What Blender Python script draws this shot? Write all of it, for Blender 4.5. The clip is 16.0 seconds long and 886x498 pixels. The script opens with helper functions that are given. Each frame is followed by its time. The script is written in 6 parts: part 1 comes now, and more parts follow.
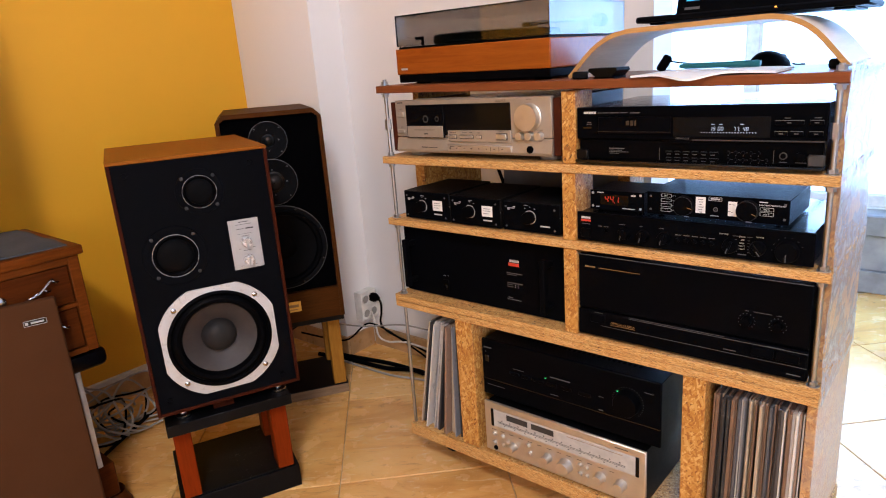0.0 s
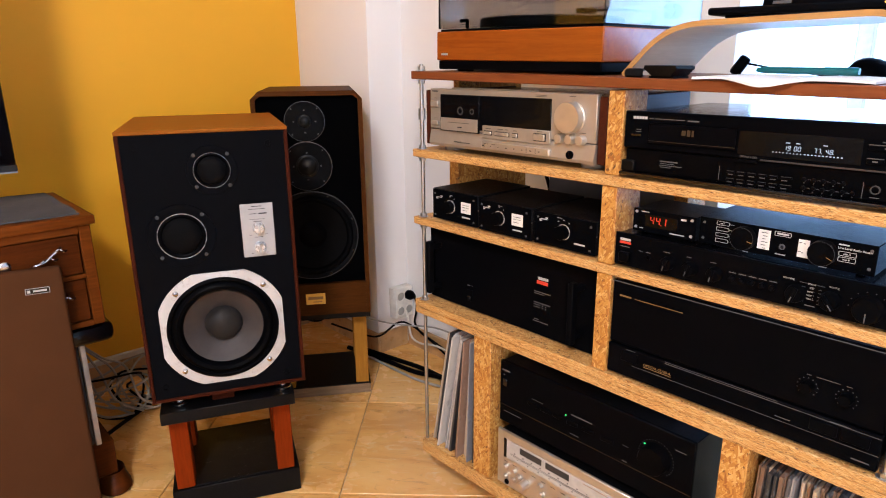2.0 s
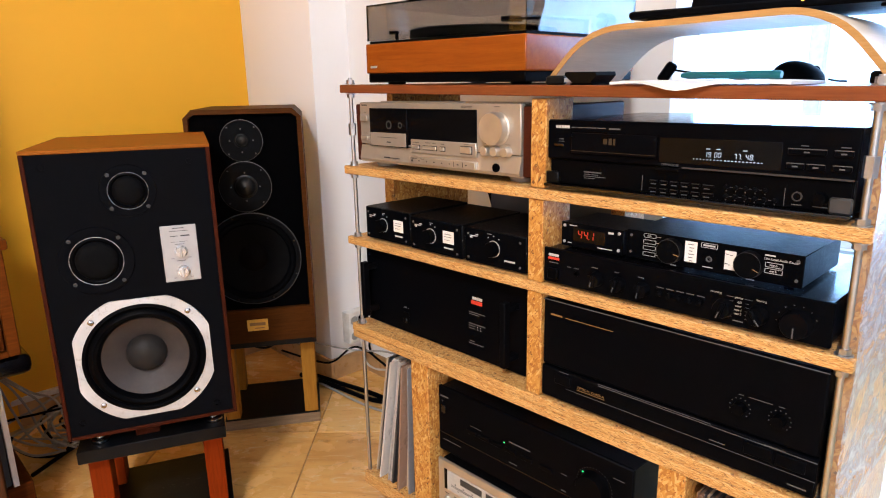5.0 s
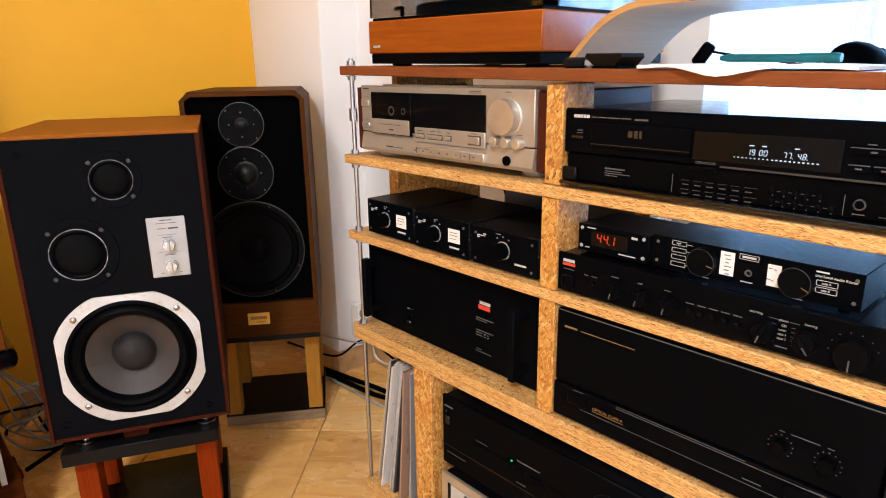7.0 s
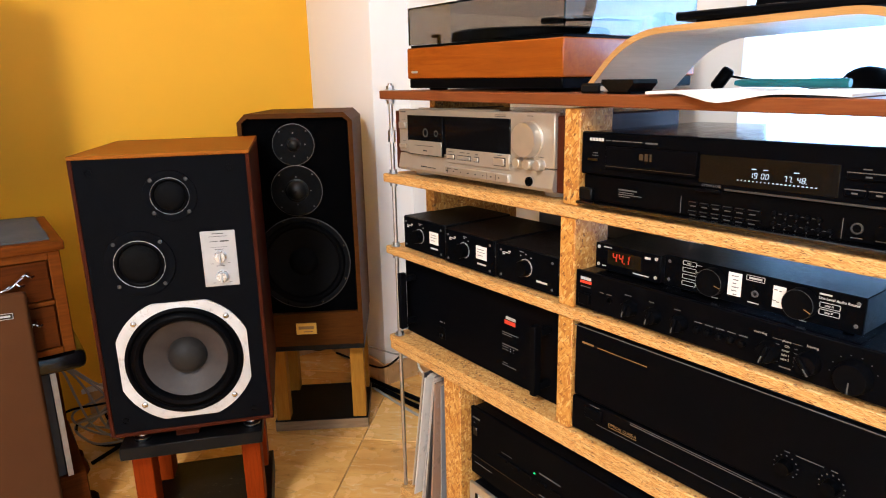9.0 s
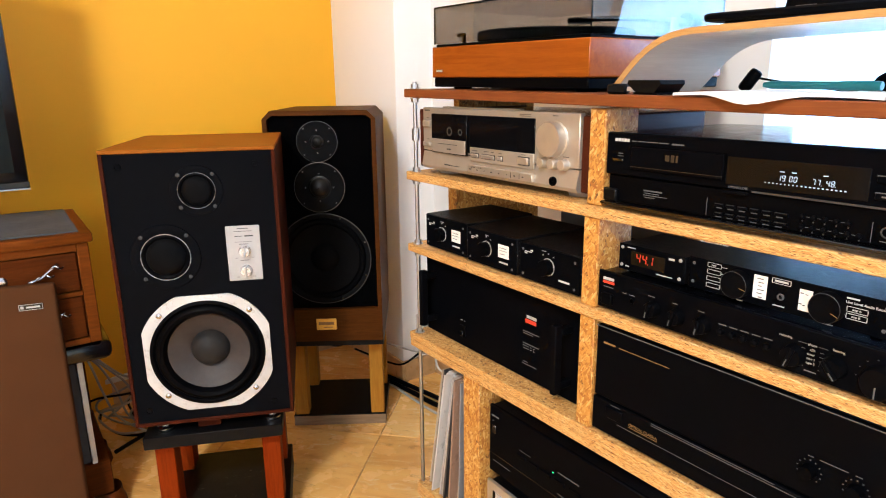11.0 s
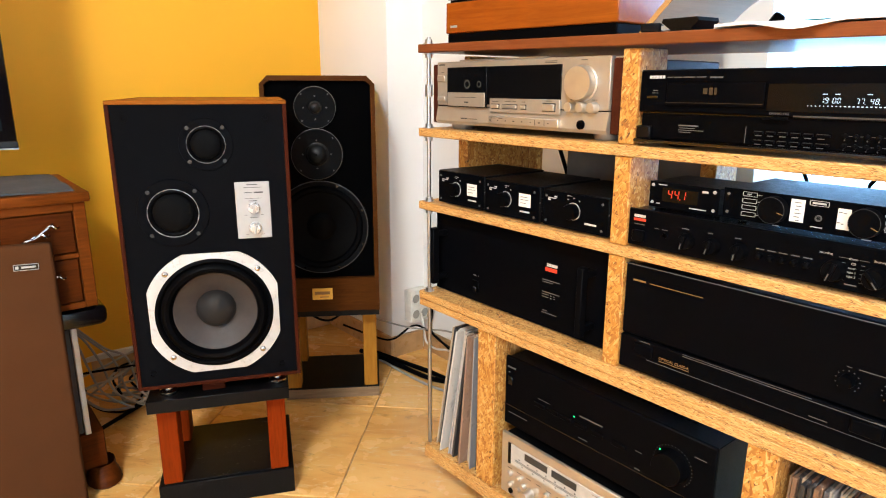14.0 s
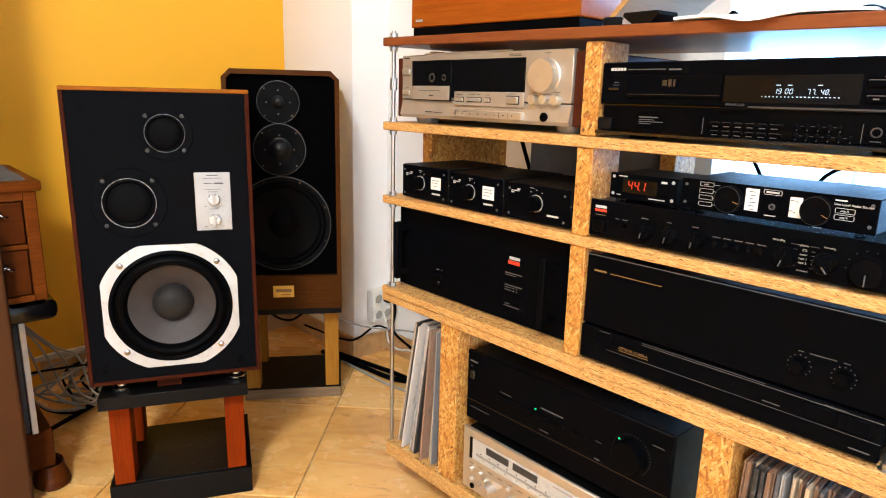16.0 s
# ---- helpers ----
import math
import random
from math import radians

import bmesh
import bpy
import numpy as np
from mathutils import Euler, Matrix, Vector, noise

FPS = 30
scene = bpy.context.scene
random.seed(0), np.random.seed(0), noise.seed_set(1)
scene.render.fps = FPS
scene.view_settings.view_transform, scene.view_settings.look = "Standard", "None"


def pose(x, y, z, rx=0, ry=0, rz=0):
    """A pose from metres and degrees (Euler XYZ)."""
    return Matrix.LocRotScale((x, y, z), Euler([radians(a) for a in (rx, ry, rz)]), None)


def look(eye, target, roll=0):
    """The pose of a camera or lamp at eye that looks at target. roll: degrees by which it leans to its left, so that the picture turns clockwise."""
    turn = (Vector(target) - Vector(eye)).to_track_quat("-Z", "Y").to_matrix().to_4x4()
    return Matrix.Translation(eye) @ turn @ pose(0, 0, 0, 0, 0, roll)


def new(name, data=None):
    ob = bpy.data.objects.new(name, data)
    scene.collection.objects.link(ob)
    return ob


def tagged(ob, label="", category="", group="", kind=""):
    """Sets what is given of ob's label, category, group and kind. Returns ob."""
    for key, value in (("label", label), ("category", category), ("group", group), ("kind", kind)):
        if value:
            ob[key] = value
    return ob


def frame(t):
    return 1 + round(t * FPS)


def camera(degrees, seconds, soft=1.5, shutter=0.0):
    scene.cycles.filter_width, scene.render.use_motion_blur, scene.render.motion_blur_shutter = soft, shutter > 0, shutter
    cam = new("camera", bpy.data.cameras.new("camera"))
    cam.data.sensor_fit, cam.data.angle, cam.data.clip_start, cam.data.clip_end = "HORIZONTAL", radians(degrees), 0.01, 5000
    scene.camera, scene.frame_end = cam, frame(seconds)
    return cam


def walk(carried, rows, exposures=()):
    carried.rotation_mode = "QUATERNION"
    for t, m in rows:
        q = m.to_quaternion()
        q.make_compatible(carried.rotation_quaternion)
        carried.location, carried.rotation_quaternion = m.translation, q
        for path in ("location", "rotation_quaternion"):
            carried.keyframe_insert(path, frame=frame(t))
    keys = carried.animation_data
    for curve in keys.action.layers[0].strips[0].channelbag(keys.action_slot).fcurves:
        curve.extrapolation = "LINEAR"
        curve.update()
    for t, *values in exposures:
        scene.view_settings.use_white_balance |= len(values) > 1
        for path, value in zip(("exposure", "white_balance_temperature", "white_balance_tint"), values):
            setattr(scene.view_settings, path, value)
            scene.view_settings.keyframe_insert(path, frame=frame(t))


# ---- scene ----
cam = camera(69.0, 16.0, soft=1.1)
PATH = [
    (0, (0.014, 0.028, 1.073), (-1.248, 1.481, 0.529), -4.3),
    (0.5, (-0.012, 0.053, 1.074), (-1.21, 1.56, 0.533), -1.1),
    (1, (-0.025, 0.093, 1.067), (-1.304, 1.527, 0.51), -1.3),
    (1.5, (-0.024, 0.16, 1.065), (-1.389, 1.51, 0.504), -0.6),
    (2, (-0.014, 0.213, 1.057), (-1.432, 1.509, 0.499), -0.5),
    (2.5, (0.001, 0.253, 1.045), (-1.402, 1.56, 0.476), -0.4),
    (3, (0.009, 0.292, 1.039), (-1.387, 1.619, 0.5), -1.6),
    (3.5, (0.021, 0.31, 1.035), (-1.391, 1.62, 0.495), -2.2),
    (4, (0.03, 0.317, 1.024), (-1.361, 1.656, 0.502), -0.9),
    (4.5, (0.027, 0.314, 1.029), (-1.385, 1.647, 0.552), -1.4),
    (4.7, (0.023, 0.319, 1.032), (-1.375, 1.664, 0.547), -1.3),
    (6.8, (-0.063, 0.398, 1.032), (-1.453, 1.742, 0.52), -0.5),
    (7, (-0.049, 0.427, 1.035), (-1.477, 1.717, 0.49), -0.8),
    (7.5, (-0.01, 0.458, 1.045), (-1.552, 1.63, 0.545), -1.4),
    (8, (0.011, 0.453, 1.049), (-1.557, 1.595, 0.561), -1.6),
    (10.3, (0.028, 0.439, 1.041), (-1.52, 1.603, 0.542), -0.8),
    (10.5, (0.028, 0.44, 1.046), (-1.525, 1.594, 0.541), -0.9),
    (11, (0.025, 0.431, 1.046), (-1.565, 1.538, 0.552), -0.7),
    (11.5, (0.025, 0.421, 1.045), (-1.593, 1.487, 0.549), -0.3),
    (12, (0.016, 0.414, 1.04), (-1.576, 1.508, 0.52), -0.8),
    (12.5, (-0.007, 0.383, 1.031), (-1.572, 1.499, 0.48), 0.8),
    (13, (-0.011, 0.34, 1.021), (-1.574, 1.467, 0.484), 1.0),
    (13.5, (-0.01, 0.31, 0.996), (-1.55, 1.486, 0.499), 0.2),
    (14, (-0.024, 0.315, 0.956), (-1.531, 1.535, 0.466), 0.1),
    (14.5, (-0.035, 0.312, 0.941), (-1.545, 1.547, 0.503), -0.2),
    (15, (-0.03, 0.313, 0.932), (-1.497, 1.599, 0.495), -0.2),
    (15.5, (-0.029, 0.315, 0.931), (-1.471, 1.629, 0.489), 0.3),
    (16, (-0.019, 0.313, 0.925), (-1.459, 1.622, 0.464), 1.4),
]
walk(cam, [(t, look(eye, target, roll)) for t, eye, target, roll in PATH],
     exposures=[(t, e, 5850, tint) for t, e, tint in ((0, -0.31, 20), (1.5, -0.14, 21), (2.5, 0.06, 15), (3.5, 0.05, 15), (7.0, 0.14, 12), (11.0, 0.34, 9), (14.0, 0.47, 6), (16.0, 0.46, 7))])

# ---- world, daylight and the room lamp ----
world = bpy.data.worlds.new("sky")
world.use_nodes = True
scene.world = world
_sky = world.node_tree.nodes.new("ShaderNodeTexSky")
_sky.sky_type, _sky.sun_disc = "NISHITA", False
_sky.sun_elevation, _sky.sun_rotation = radians(40), radians(20)
world.node_tree.links.new(_sky.outputs[0], world.node_tree.nodes["Background"].inputs[0])
world.node_tree.nodes["Background"].inputs[1].default_value = 0.12


def area_lamp(name, m, sx, sy, watts, colour):
    d = bpy.data.lights.new(name, "AREA")
    d.shape, d.size, d.size_y, d.energy, d.color = "RECTANGLE", sx, sy, watts, colour
    ob = new(name, d)
    ob.matrix_world = m
    return ob


WINDOW_W, ROOM_W, SIDE_W = 138, 72, 84
area_lamp("window_daylight", look((-0.35, 3.20, 1.32), (-0.35, 0, 1.25)), 3.0, 1.75, WINDOW_W, (0.28, 0.57, 1.0))
area_lamp("ceiling_lamp_light", look((0.55, -0.80, 2.48), (-0.3, 0.0, 0.3)), 0.35, 0.35, ROOM_W, (1.0, 0.93, 0.84))
# Unseen fill lamp before the blank east wall, added for low light from the right.
area_lamp("side_window_light", look((2.52, -1.95, 1.50), (-1.7, 1.0, 0.9)), 1.7, 1.3, SIDE_W, (1.0, 0.97, 0.94))

# ---- materials ----


class Nodes:
    """A material with a Principled shader and short ways to add nodes."""

    def __init__(self, name):
        self.mat = bpy.data.materials.new(name)
        self.mat.use_nodes = True
        self.tree = self.mat.node_tree
        self.bsdf = self.tree.nodes["Principled BSDF"]
        self.coords = self.add("ShaderNodeTexCoord").outputs["Object"]

    def add(self, kind, **inputs):
        n = self.tree.nodes.new(kind)
        for k, v in inputs.items():
            self.put(n.inputs[k.replace("_", " ")], v)
        return n

    def put(self, socket, v):
        if isinstance(v, bpy.types.NodeSocket):
            self.tree.links.new(v, socket)
        else:
            socket.default_value = v

    def mapped(self, scale, rot=(0, 0, 0), source=None):
        n = self.add("ShaderNodeMapping", Vector=source or self.coords)
        n.inputs["Scale"].default_value = scale
        n.inputs["Rotation"].default_value = rot
        return n.outputs[0]

    def noise(self, scale, detail=4.0, rough=0.55, vector=None, distortion=0.0):
        n = self.add("ShaderNodeTexNoise", Vector=vector or self.coords, Scale=scale, Detail=detail, Roughness=rough, Distortion=distortion)
        return n.outputs["Fac"]

    def ramp(self, fac, *stops):
        n = self.add("ShaderNodeValToRGB", Fac=fac)
        e = n.color_ramp.elements
        while len(e) < len(stops):
            e.new(0.5)
        for el, (p, c) in zip(e, stops):
            el.position, el.color = p, (*c, 1)
        return n.outputs[0]

    def mix(self, fac, a, b, blend="MIX"):
        n = self.tree.nodes.new("ShaderNodeMix")
        n.data_type, n.blend_type = "RGBA", blend
        for s, v in ((n.inputs[0], fac), (n.inputs[6], a), (n.inputs[7], b)):
            self.put(s, (*v, 1) if isinstance(v, tuple) and len(v) == 3 else v)
        return n.outputs[2]

    def math(self, op, a, b=0.0, c=0.0):
        n = self.tree.nodes.new("ShaderNodeMath")
        n.operation = op
        for i, v in enumerate((a, b, c)):
            self.put(n.inputs[i], v)
        return n.outputs[0]

    def bump(self, height, strength, distance=0.002):
        n = self.add("ShaderNodeBump", Height=height, Strength=strength, Distance=distance)
        self.put(self.bsdf.inputs["Normal"], n.outputs[0])

    def set(self, **inputs):
        for k, v in inputs.items():
            if isinstance(v, tuple) and len(v) == 3:
                v = (*v, 1)
            self.put(self.bsdf.inputs[k.replace("_", " ")], v)
        return self.mat


DULL = {"Specular_IOR_Level": 0.022}


def plain(name, colour, rough=0.5, metal=0.0, var=0.12, scale=40.0, bump=0.15, bscale=600.0, dust=0.0, **more):
    """Paint, plastic or metal: fine relief, slow change of tone and gloss, and some dust."""
    n = Nodes(name)
    f = n.noise(scale, 5)
    dark, light = tuple(c * (1 - var) for c in colour), tuple(min(1, c * (1 + var)) for c in colour)
    col = n.ramp(f, (0.3, dark), (0.7, light))
    if dust:
        specks = n.ramp(n.noise(260, 3), (0.62, (0, 0, 0)), (0.75, (1, 1, 1)))
        col = n.mix(n.math("MULTIPLY", specks, dust), col, (0.45, 0.42, 0.38))
    n.bump(n.noise(bscale, 3), bump, 0.0006)
    r = n.math("MULTIPLY_ADD", n.noise(scale * 2.7, 3), 0.18, rough - 0.09)
    return n.set(Base_Color=col, Roughness=r, Metallic=metal, **more)


def glow(name, colour, strength):
    n = Nodes(name)
    return n.set(Base_Color=tuple(c * 0.3 for c in colour), Emission_Color=colour, Emission_Strength=strength, Roughness=0.6)


def wood(name, dark, light, along=(1, 14, 14), rough=0.4, scale=9.0, coat=0.0, streak=0.55):
    n = Nodes(name)
    v = n.mapped(along)
    fig = n.noise(scale, 6, 0.6, v, 1.2)
    fine = n.noise(scale * 9, 3, 0.6, v)
    f = n.math("ADD", n.math("MULTIPLY", fig, 1 - streak * 0.4), n.math("MULTIPLY", fine, streak * 0.4))
    mid = tuple((a + b) / 2 for a, b in zip(dark, light))
    col = n.ramp(f, (0.32, dark), (0.5, mid), (0.68, light))
    col = n.mix(n.math("MULTIPLY", n.noise(3.0, 3), 0.5), col, tuple(c * 0.55 for c in light))
    n.bump(fine, 0.12, 0.0008)
    return n.set(Base_Color=col, Roughness=n.math("MULTIPLY_ADD", fig, 0.2, rough), Coat_Weight=coat, Coat_Roughness=0.25, Specular_IOR_Level=0.04)


def osb(name, face=True, film=False):
    """Strand board: flakes piled at many angles; on sawn edges fine layered ends with small dark voids."""
    n = Nodes(name)
    if face:
        layers = [((0.036, 0.0045, 0.0042), (0.2, 0.45, 0.4)), ((0.032, 0.0045, 0.0036), (0.5, 1.35, 0.5)), ((0.034, 0.005, 0.0040), (0.1, -0.8, 0.45)), ((0.020, 0.003, 0.0026), (0.3, 2.2, 0.4))]
    else:
        layers = [((0.013, 0.005, 0.0011), (0, 0.04, 0.1)), ((0.008, 0.004, 0.0009), (0.1, -0.26, 0.2)), ((0.010, 0.004, 0.0010), (0, 0.28, -0.2))]
    warp = n.add("ShaderNodeTexNoise", Vector=n.coords, Scale=26.0, Detail=2.0).outputs["Color"]
    src = n.mix(0.006, n.coords, warp, "ADD")
    tone, best = None, None
    for size, turn in layers:
        m = n.add("ShaderNodeMapping", Vector=src)
        m.vector_type = "TEXTURE"
        m.inputs["Scale"].default_value, m.inputs["Rotation"].default_value = size, turn
        cell = n.add("ShaderNodeSeparateColor", Color=n.add("ShaderNodeTexVoronoi", Vector=m.outputs[0], Scale=1.0).outputs["Color"])
        if best is None:
            tone, best = cell.outputs[0], cell.outputs[1]
            continue
        over = n.math("GREATER_THAN", cell.outputs[1], best)
        tone = n.mix(over, tone, cell.outputs[0])
        best = n.math("MAXIMUM", best, cell.outputs[1])
    grain = n.noise(90, 4, 0.7, n.mapped((1, 5, 5)))
    if face:
        col = n.ramp(tone, (0.0, (0.30, 0.100, 0.012)), (0.25, (0.44, 0.185, 0.026)), (0.5, (0.54, 0.255, 0.042)), (0.8, (0.62, 0.335, 0.078)), (1.0, (0.74, 0.48, 0.17)))
        voids = n.ramp(best, (0.33, (1, 1, 1)), (0.40, (0, 0, 0)))
    else:
        col = n.ramp(tone, (0.0, (0.40, 0.180, 0.040)), (0.3, (0.55, 0.285, 0.074)), (0.65, (0.64, 0.370, 0.114)), (1.0, (0.76, 0.51, 0.205)))
        voids = n.ramp(best, (0.36, (1, 1, 1)), (0.45, (0, 0, 0)))
    col = n.mix(n.math("MULTIPLY", grain, 0.26), col, (0.36, 0.16, 0.035))
    col = n.mix(n.math("MULTIPLY", voids, 0.85), col, (0.085, 0.030, 0.008))
    if film:
        haze = n.ramp(n.noise(7, 5, 0.7, n.mapped((1, 1, 2.2)), 1.5), (0.34, (0, 0, 0)), (0.6, (1, 1, 1)))
        col = n.mix(n.math("MULTIPLY_ADD", haze, 0.35, 0.12), col, (0.30, 0.29, 0.29))
    n.bump(n.math("ADD", best, n.math("MULTIPLY", grain, 0.4)), 0.45, 0.0012)
    return n.set(Base_Color=col, Roughness=0.42 if film else 0.60, Coat_Weight=0.25 if film else 0.0)


def wall_paint(name, colour, var=0.05):
    n = Nodes(name)
    c = n.ramp(n.noise(1.7, 5), (0.3, tuple(v * (1 - var) for v in colour)), (0.7, colour))
    c = n.mix(n.math("MULTIPLY", n.ramp(n.noise(23, 6, 0.7), (0.62, (0, 0, 0)), (0.8, (1, 1, 1))), 0.10), c, tuple(v * 0.7 for v in colour))
    h = n.math("ADD", n.noise(140, 4, 0.6), n.math("MULTIPLY", n.noise(9, 3), 0.7))
    n.bump(h, 0.22, 0.0015)
    return n.set(Base_Color=c, Roughness=0.62)


def tile_stone(name):
    n = Nodes(name)
    rnd = n.add("ShaderNodeObjectInfo").outputs["Random"]
    shift = n.add("ShaderNodeVectorMath", Vector=n.coords)
    n.put(shift.inputs[1], n.mapped((0, 0, 0)))
    comb = n.add("ShaderNodeCombineXYZ", X=n.math("MULTIPLY", rnd, 37.0), Y=n.math("MULTIPLY", rnd, 91.0), Z=0.0).outputs[0]
    n.put(shift.inputs[1], comb)
    v = shift.outputs[0]
    cloud = n.noise(3.2, 6, 0.62, n.mapped((1, 2.3, 1), (0, 0, 0.6), v), 0.9)
    vein = n.noise(8.0, 8, 0.72, n.mapped((1, 3.0, 1), (0, 0, 0.9), v), 2.0)
    c = n.ramp(cloud, (0.30, (0.56, 0.265, 0.062)), (0.5, (0.79, 0.435, 0.122)), (0.70, (0.87, 0.56, 0.20)))
    c = n.mix(n.ramp(vein, (0.56, (0, 0, 0)), (0.66, (0.85, 0.85, 0.85))), c, (0.88, 0.66, 0.37))
    c = n.mix(n.ramp(vein, (0.30, (0.75, 0.75, 0.75)), (0.43, (0, 0, 0))), c, (0.38, 0.18, 0.05))
    c = n.mix(n.math("MULTIPLY", rnd, 0.18), c, (0.40, 0.23, 0.09))
    n.bump(n.noise(30, 4), 0.06, 0.001)
    r = n.math("MULTIPLY_ADD", n.noise(12, 4), 0.25, 0.13)
    return n.set(Base_Color=c, Roughness=r, Specular_IOR_Level=0.5)


def glass(name, tint, rough=0.02):
    n = Nodes(name)
    return n.set(Base_Color=tint, Roughness=rough, Transmission_Weight=1.0, IOR=1.45)


def card_sleeve(name, colour):
    """Worn printed card, rubbed pale along its edges."""
    n = Nodes(name)
    rnd = n.add("ShaderNodeObjectInfo").outputs["Random"]
    c = n.mix(n.math("MULTIPLY", rnd, 0.5), colour, tuple(v * 0.55 for v in colour))
    v = n.mapped((1, 1, 0.5))
    c = n.mix(n.ramp(n.noise(60, 6, 0.75, v), (0.56, (0, 0, 0)), (0.72, (0.6, 0.6, 0.6))), c, tuple(0.30 + 0.25 * v for v in colour))
    c = n.mix(n.ramp(n.noise(24, 4, 0.7, v), (0.32, (0.6, 0.6, 0.6)), (0.40, (0, 0, 0))), c, tuple(v * 0.3 for v in colour))
    n.bump(n.noise(180, 3), 0.2, 0.001)
    return n.set(Base_Color=c, Roughness=0.5)


def film_sheet(name):
    """Thin packing film: milky where it is crinkled, clear between."""
    n = Nodes(name)
    haze = n.ramp(n.noise(16, 6, 0.75, n.mapped((1, 1, 2.0)), 1.8), (0.36, (0.12, 0.12, 0.12)), (0.64, (0.72, 0.72, 0.72)))
    n.bump(n.noise(70, 4), 0.6, 0.002)
    return n.set(Base_Color=(0.50, 0.51, 0.53), Roughness=0.3, Alpha=haze)


def cloth(name, colour):
    n = Nodes(name)
    w = n.add("ShaderNodeTexChecker", Vector=n.mapped((1, 1, 1)), Scale=700.0).outputs["Fac"]
    c = n.mix(n.noise(14, 5), tuple(v * 0.82 for v in colour), tuple(v * 1.12 for v in colour))
    c = n.mix(n.math("MULTIPLY", w, 0.25), c, tuple(v * 0.5 for v in colour))
    n.bump(n.math("ADD", w, n.noise(500, 2)), 0.35, 0.0008)
    return n.set(Base_Color=c, Roughness=0.95, Specular_IOR_Level=0.05)


def ring_paint(name):
    """Silver-white painted metal ring with chips and rust spots."""
    n = Nodes(name)
    chips = n.ramp(n.noise(110, 6, 0.75), (0.56, (0, 0, 0)), (0.66, (1, 1, 1)))
    c = n.mix(n.math("MULTIPLY", chips, 0.55), n.ramp(n.noise(12, 4), (0.3, (0.46, 0.46, 0.46)), (0.7, (0.60, 0.60, 0.60))), (0.28, 0.25, 0.22))
    n.bump(chips, 0.15, 0.0006)
    return n.set(Base_Color=c, Roughness=0.42, Metallic=0.25)


def black_rubbed(name):
    """Black paint with scratches down to pale filler."""
    n = Nodes(name)
    s = n.ramp(n.noise(22, 7, 0.8, n.mapped((1, 2.5, 1)), 2.5), (0.63, (0, 0, 0)), (0.66, (1, 1, 1)))
    c = n.mix(n.math("MULTIPLY", s, 0.5), n.ramp(n.noise(30, 4), (0.3, (0.004, 0.004, 0.0042)), (0.7, (0.009, 0.0088, 0.0085))), (0.30, 0.28, 0.25))
    n.bump(n.noise(260, 3), 0.2, 0.0008)
    return n.set(Base_Color=c, Roughness=0.38, Specular_IOR_Level=0.15)


OSB_EDGE, OSB_FACE, OSB_FILM = osb("strand_board_edge", False), osb("strand_board_face"), osb("strand_board_filmed", True, True)
TOP_WOOD = wood("reddish_laminate", (0.15, 0.038, 0.012), (0.25, 0.075, 0.022), rough=0.42, coat=0.35)
TEAK = wood("teak_veneer", (0.24, 0.050, 0.003), (0.37, 0.092, 0.006), rough=0.42, scale=6, coat=0.55)
# Red-brown sides, deepened towards black: part of their shade is in the colour.
S1_SHADED_WOOD = wood("worn_shaded_rosewood_vinyl", (0.026, 0.0052, 0.0024), (0.056, 0.0115, 0.004), along=(14, 14, 1), rough=0.4)
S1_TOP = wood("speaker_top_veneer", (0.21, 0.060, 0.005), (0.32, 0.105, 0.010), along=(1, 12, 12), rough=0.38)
S2_WOOD = wood("walnut_speaker_veneer", (0.046, 0.0138, 0.0021), (0.092, 0.030, 0.0044), along=(1, 12, 12), rough=0.4)
RED_LEG = wood("orange_stained_leg", (0.135, 0.0155, 0.0012), (0.24, 0.031, 0.0017), along=(12, 12, 1), rough=0.35)
PINE_LEG = wood("honey_pine_leg", (0.30, 0.125, 0.014), (0.46, 0.215, 0.028), along=(12, 12, 1), rough=0.45)
RAW_EDGE = wood("grey_raw_plank", (0.19, 0.12, 0.065), (0.34, 0.23, 0.135), along=(1, 16, 16), rough=0.75)
CAB_WOOD = wood("polished_old_walnut", (0.075, 0.017, 0.0025), (0.20, 0.052, 0.006), along=(12, 1, 12), rough=0.3, coat=0.0, scale=7)
CAB_DARK = wood("dark_walnut_front", (0.038, 0.0085, 0.0018), (0.11, 0.026, 0.0035), along=(12, 1, 12), rough=0.3, coat=0.0, scale=5)
PLY = wood("bent_birch_veneer", (0.70, 0.56, 0.40), (0.84, 0.70, 0.53), along=(14, 1, 14), rough=0.38, scale=5)
PLY_EDGE = wood("birch_ply_edge", (0.42, 0.21, 0.06), (0.60, 0.34, 0.12), along=(1, 14, 40), rough=0.5)
BLACK = plain("black_enamel", (0.0016, 0.0017, 0.0022), 0.42, bump=0.2, **DULL)
BLACK_BOX = plain("black_textured_steel", (0.0018, 0.0019, 0.0025), 0.42, bump=0.4, bscale=900, dust=0.05, Specular_IOR_Level=0.14)
DUSTY_BOX = plain("dusty_black_steel", (0.0020, 0.0020, 0.0024), 0.5, bump=0.5, bscale=900, dust=0.30, Specular_IOR_Level=0.10)
BLACK_TOP = plain("black_glossy_cover", (0.0018, 0.0020, 0.0030), 0.2, bump=0.0, var=0.02)
BLACK_MATT = plain("black_matt_plastic", (0.0022, 0.0023, 0.003), 0.5, bump=0.05, var=0.05, **DULL)
BLACK_BRUSH = plain("black_anodised_front", (0.0014, 0.0017, 0.0026), 0.42, bump=0.12, **DULL)
BAFFLE = plain("black_baffle", (0.0028, 0.0031, 0.0042), 0.62, bump=0.5, bscale=420, **DULL)
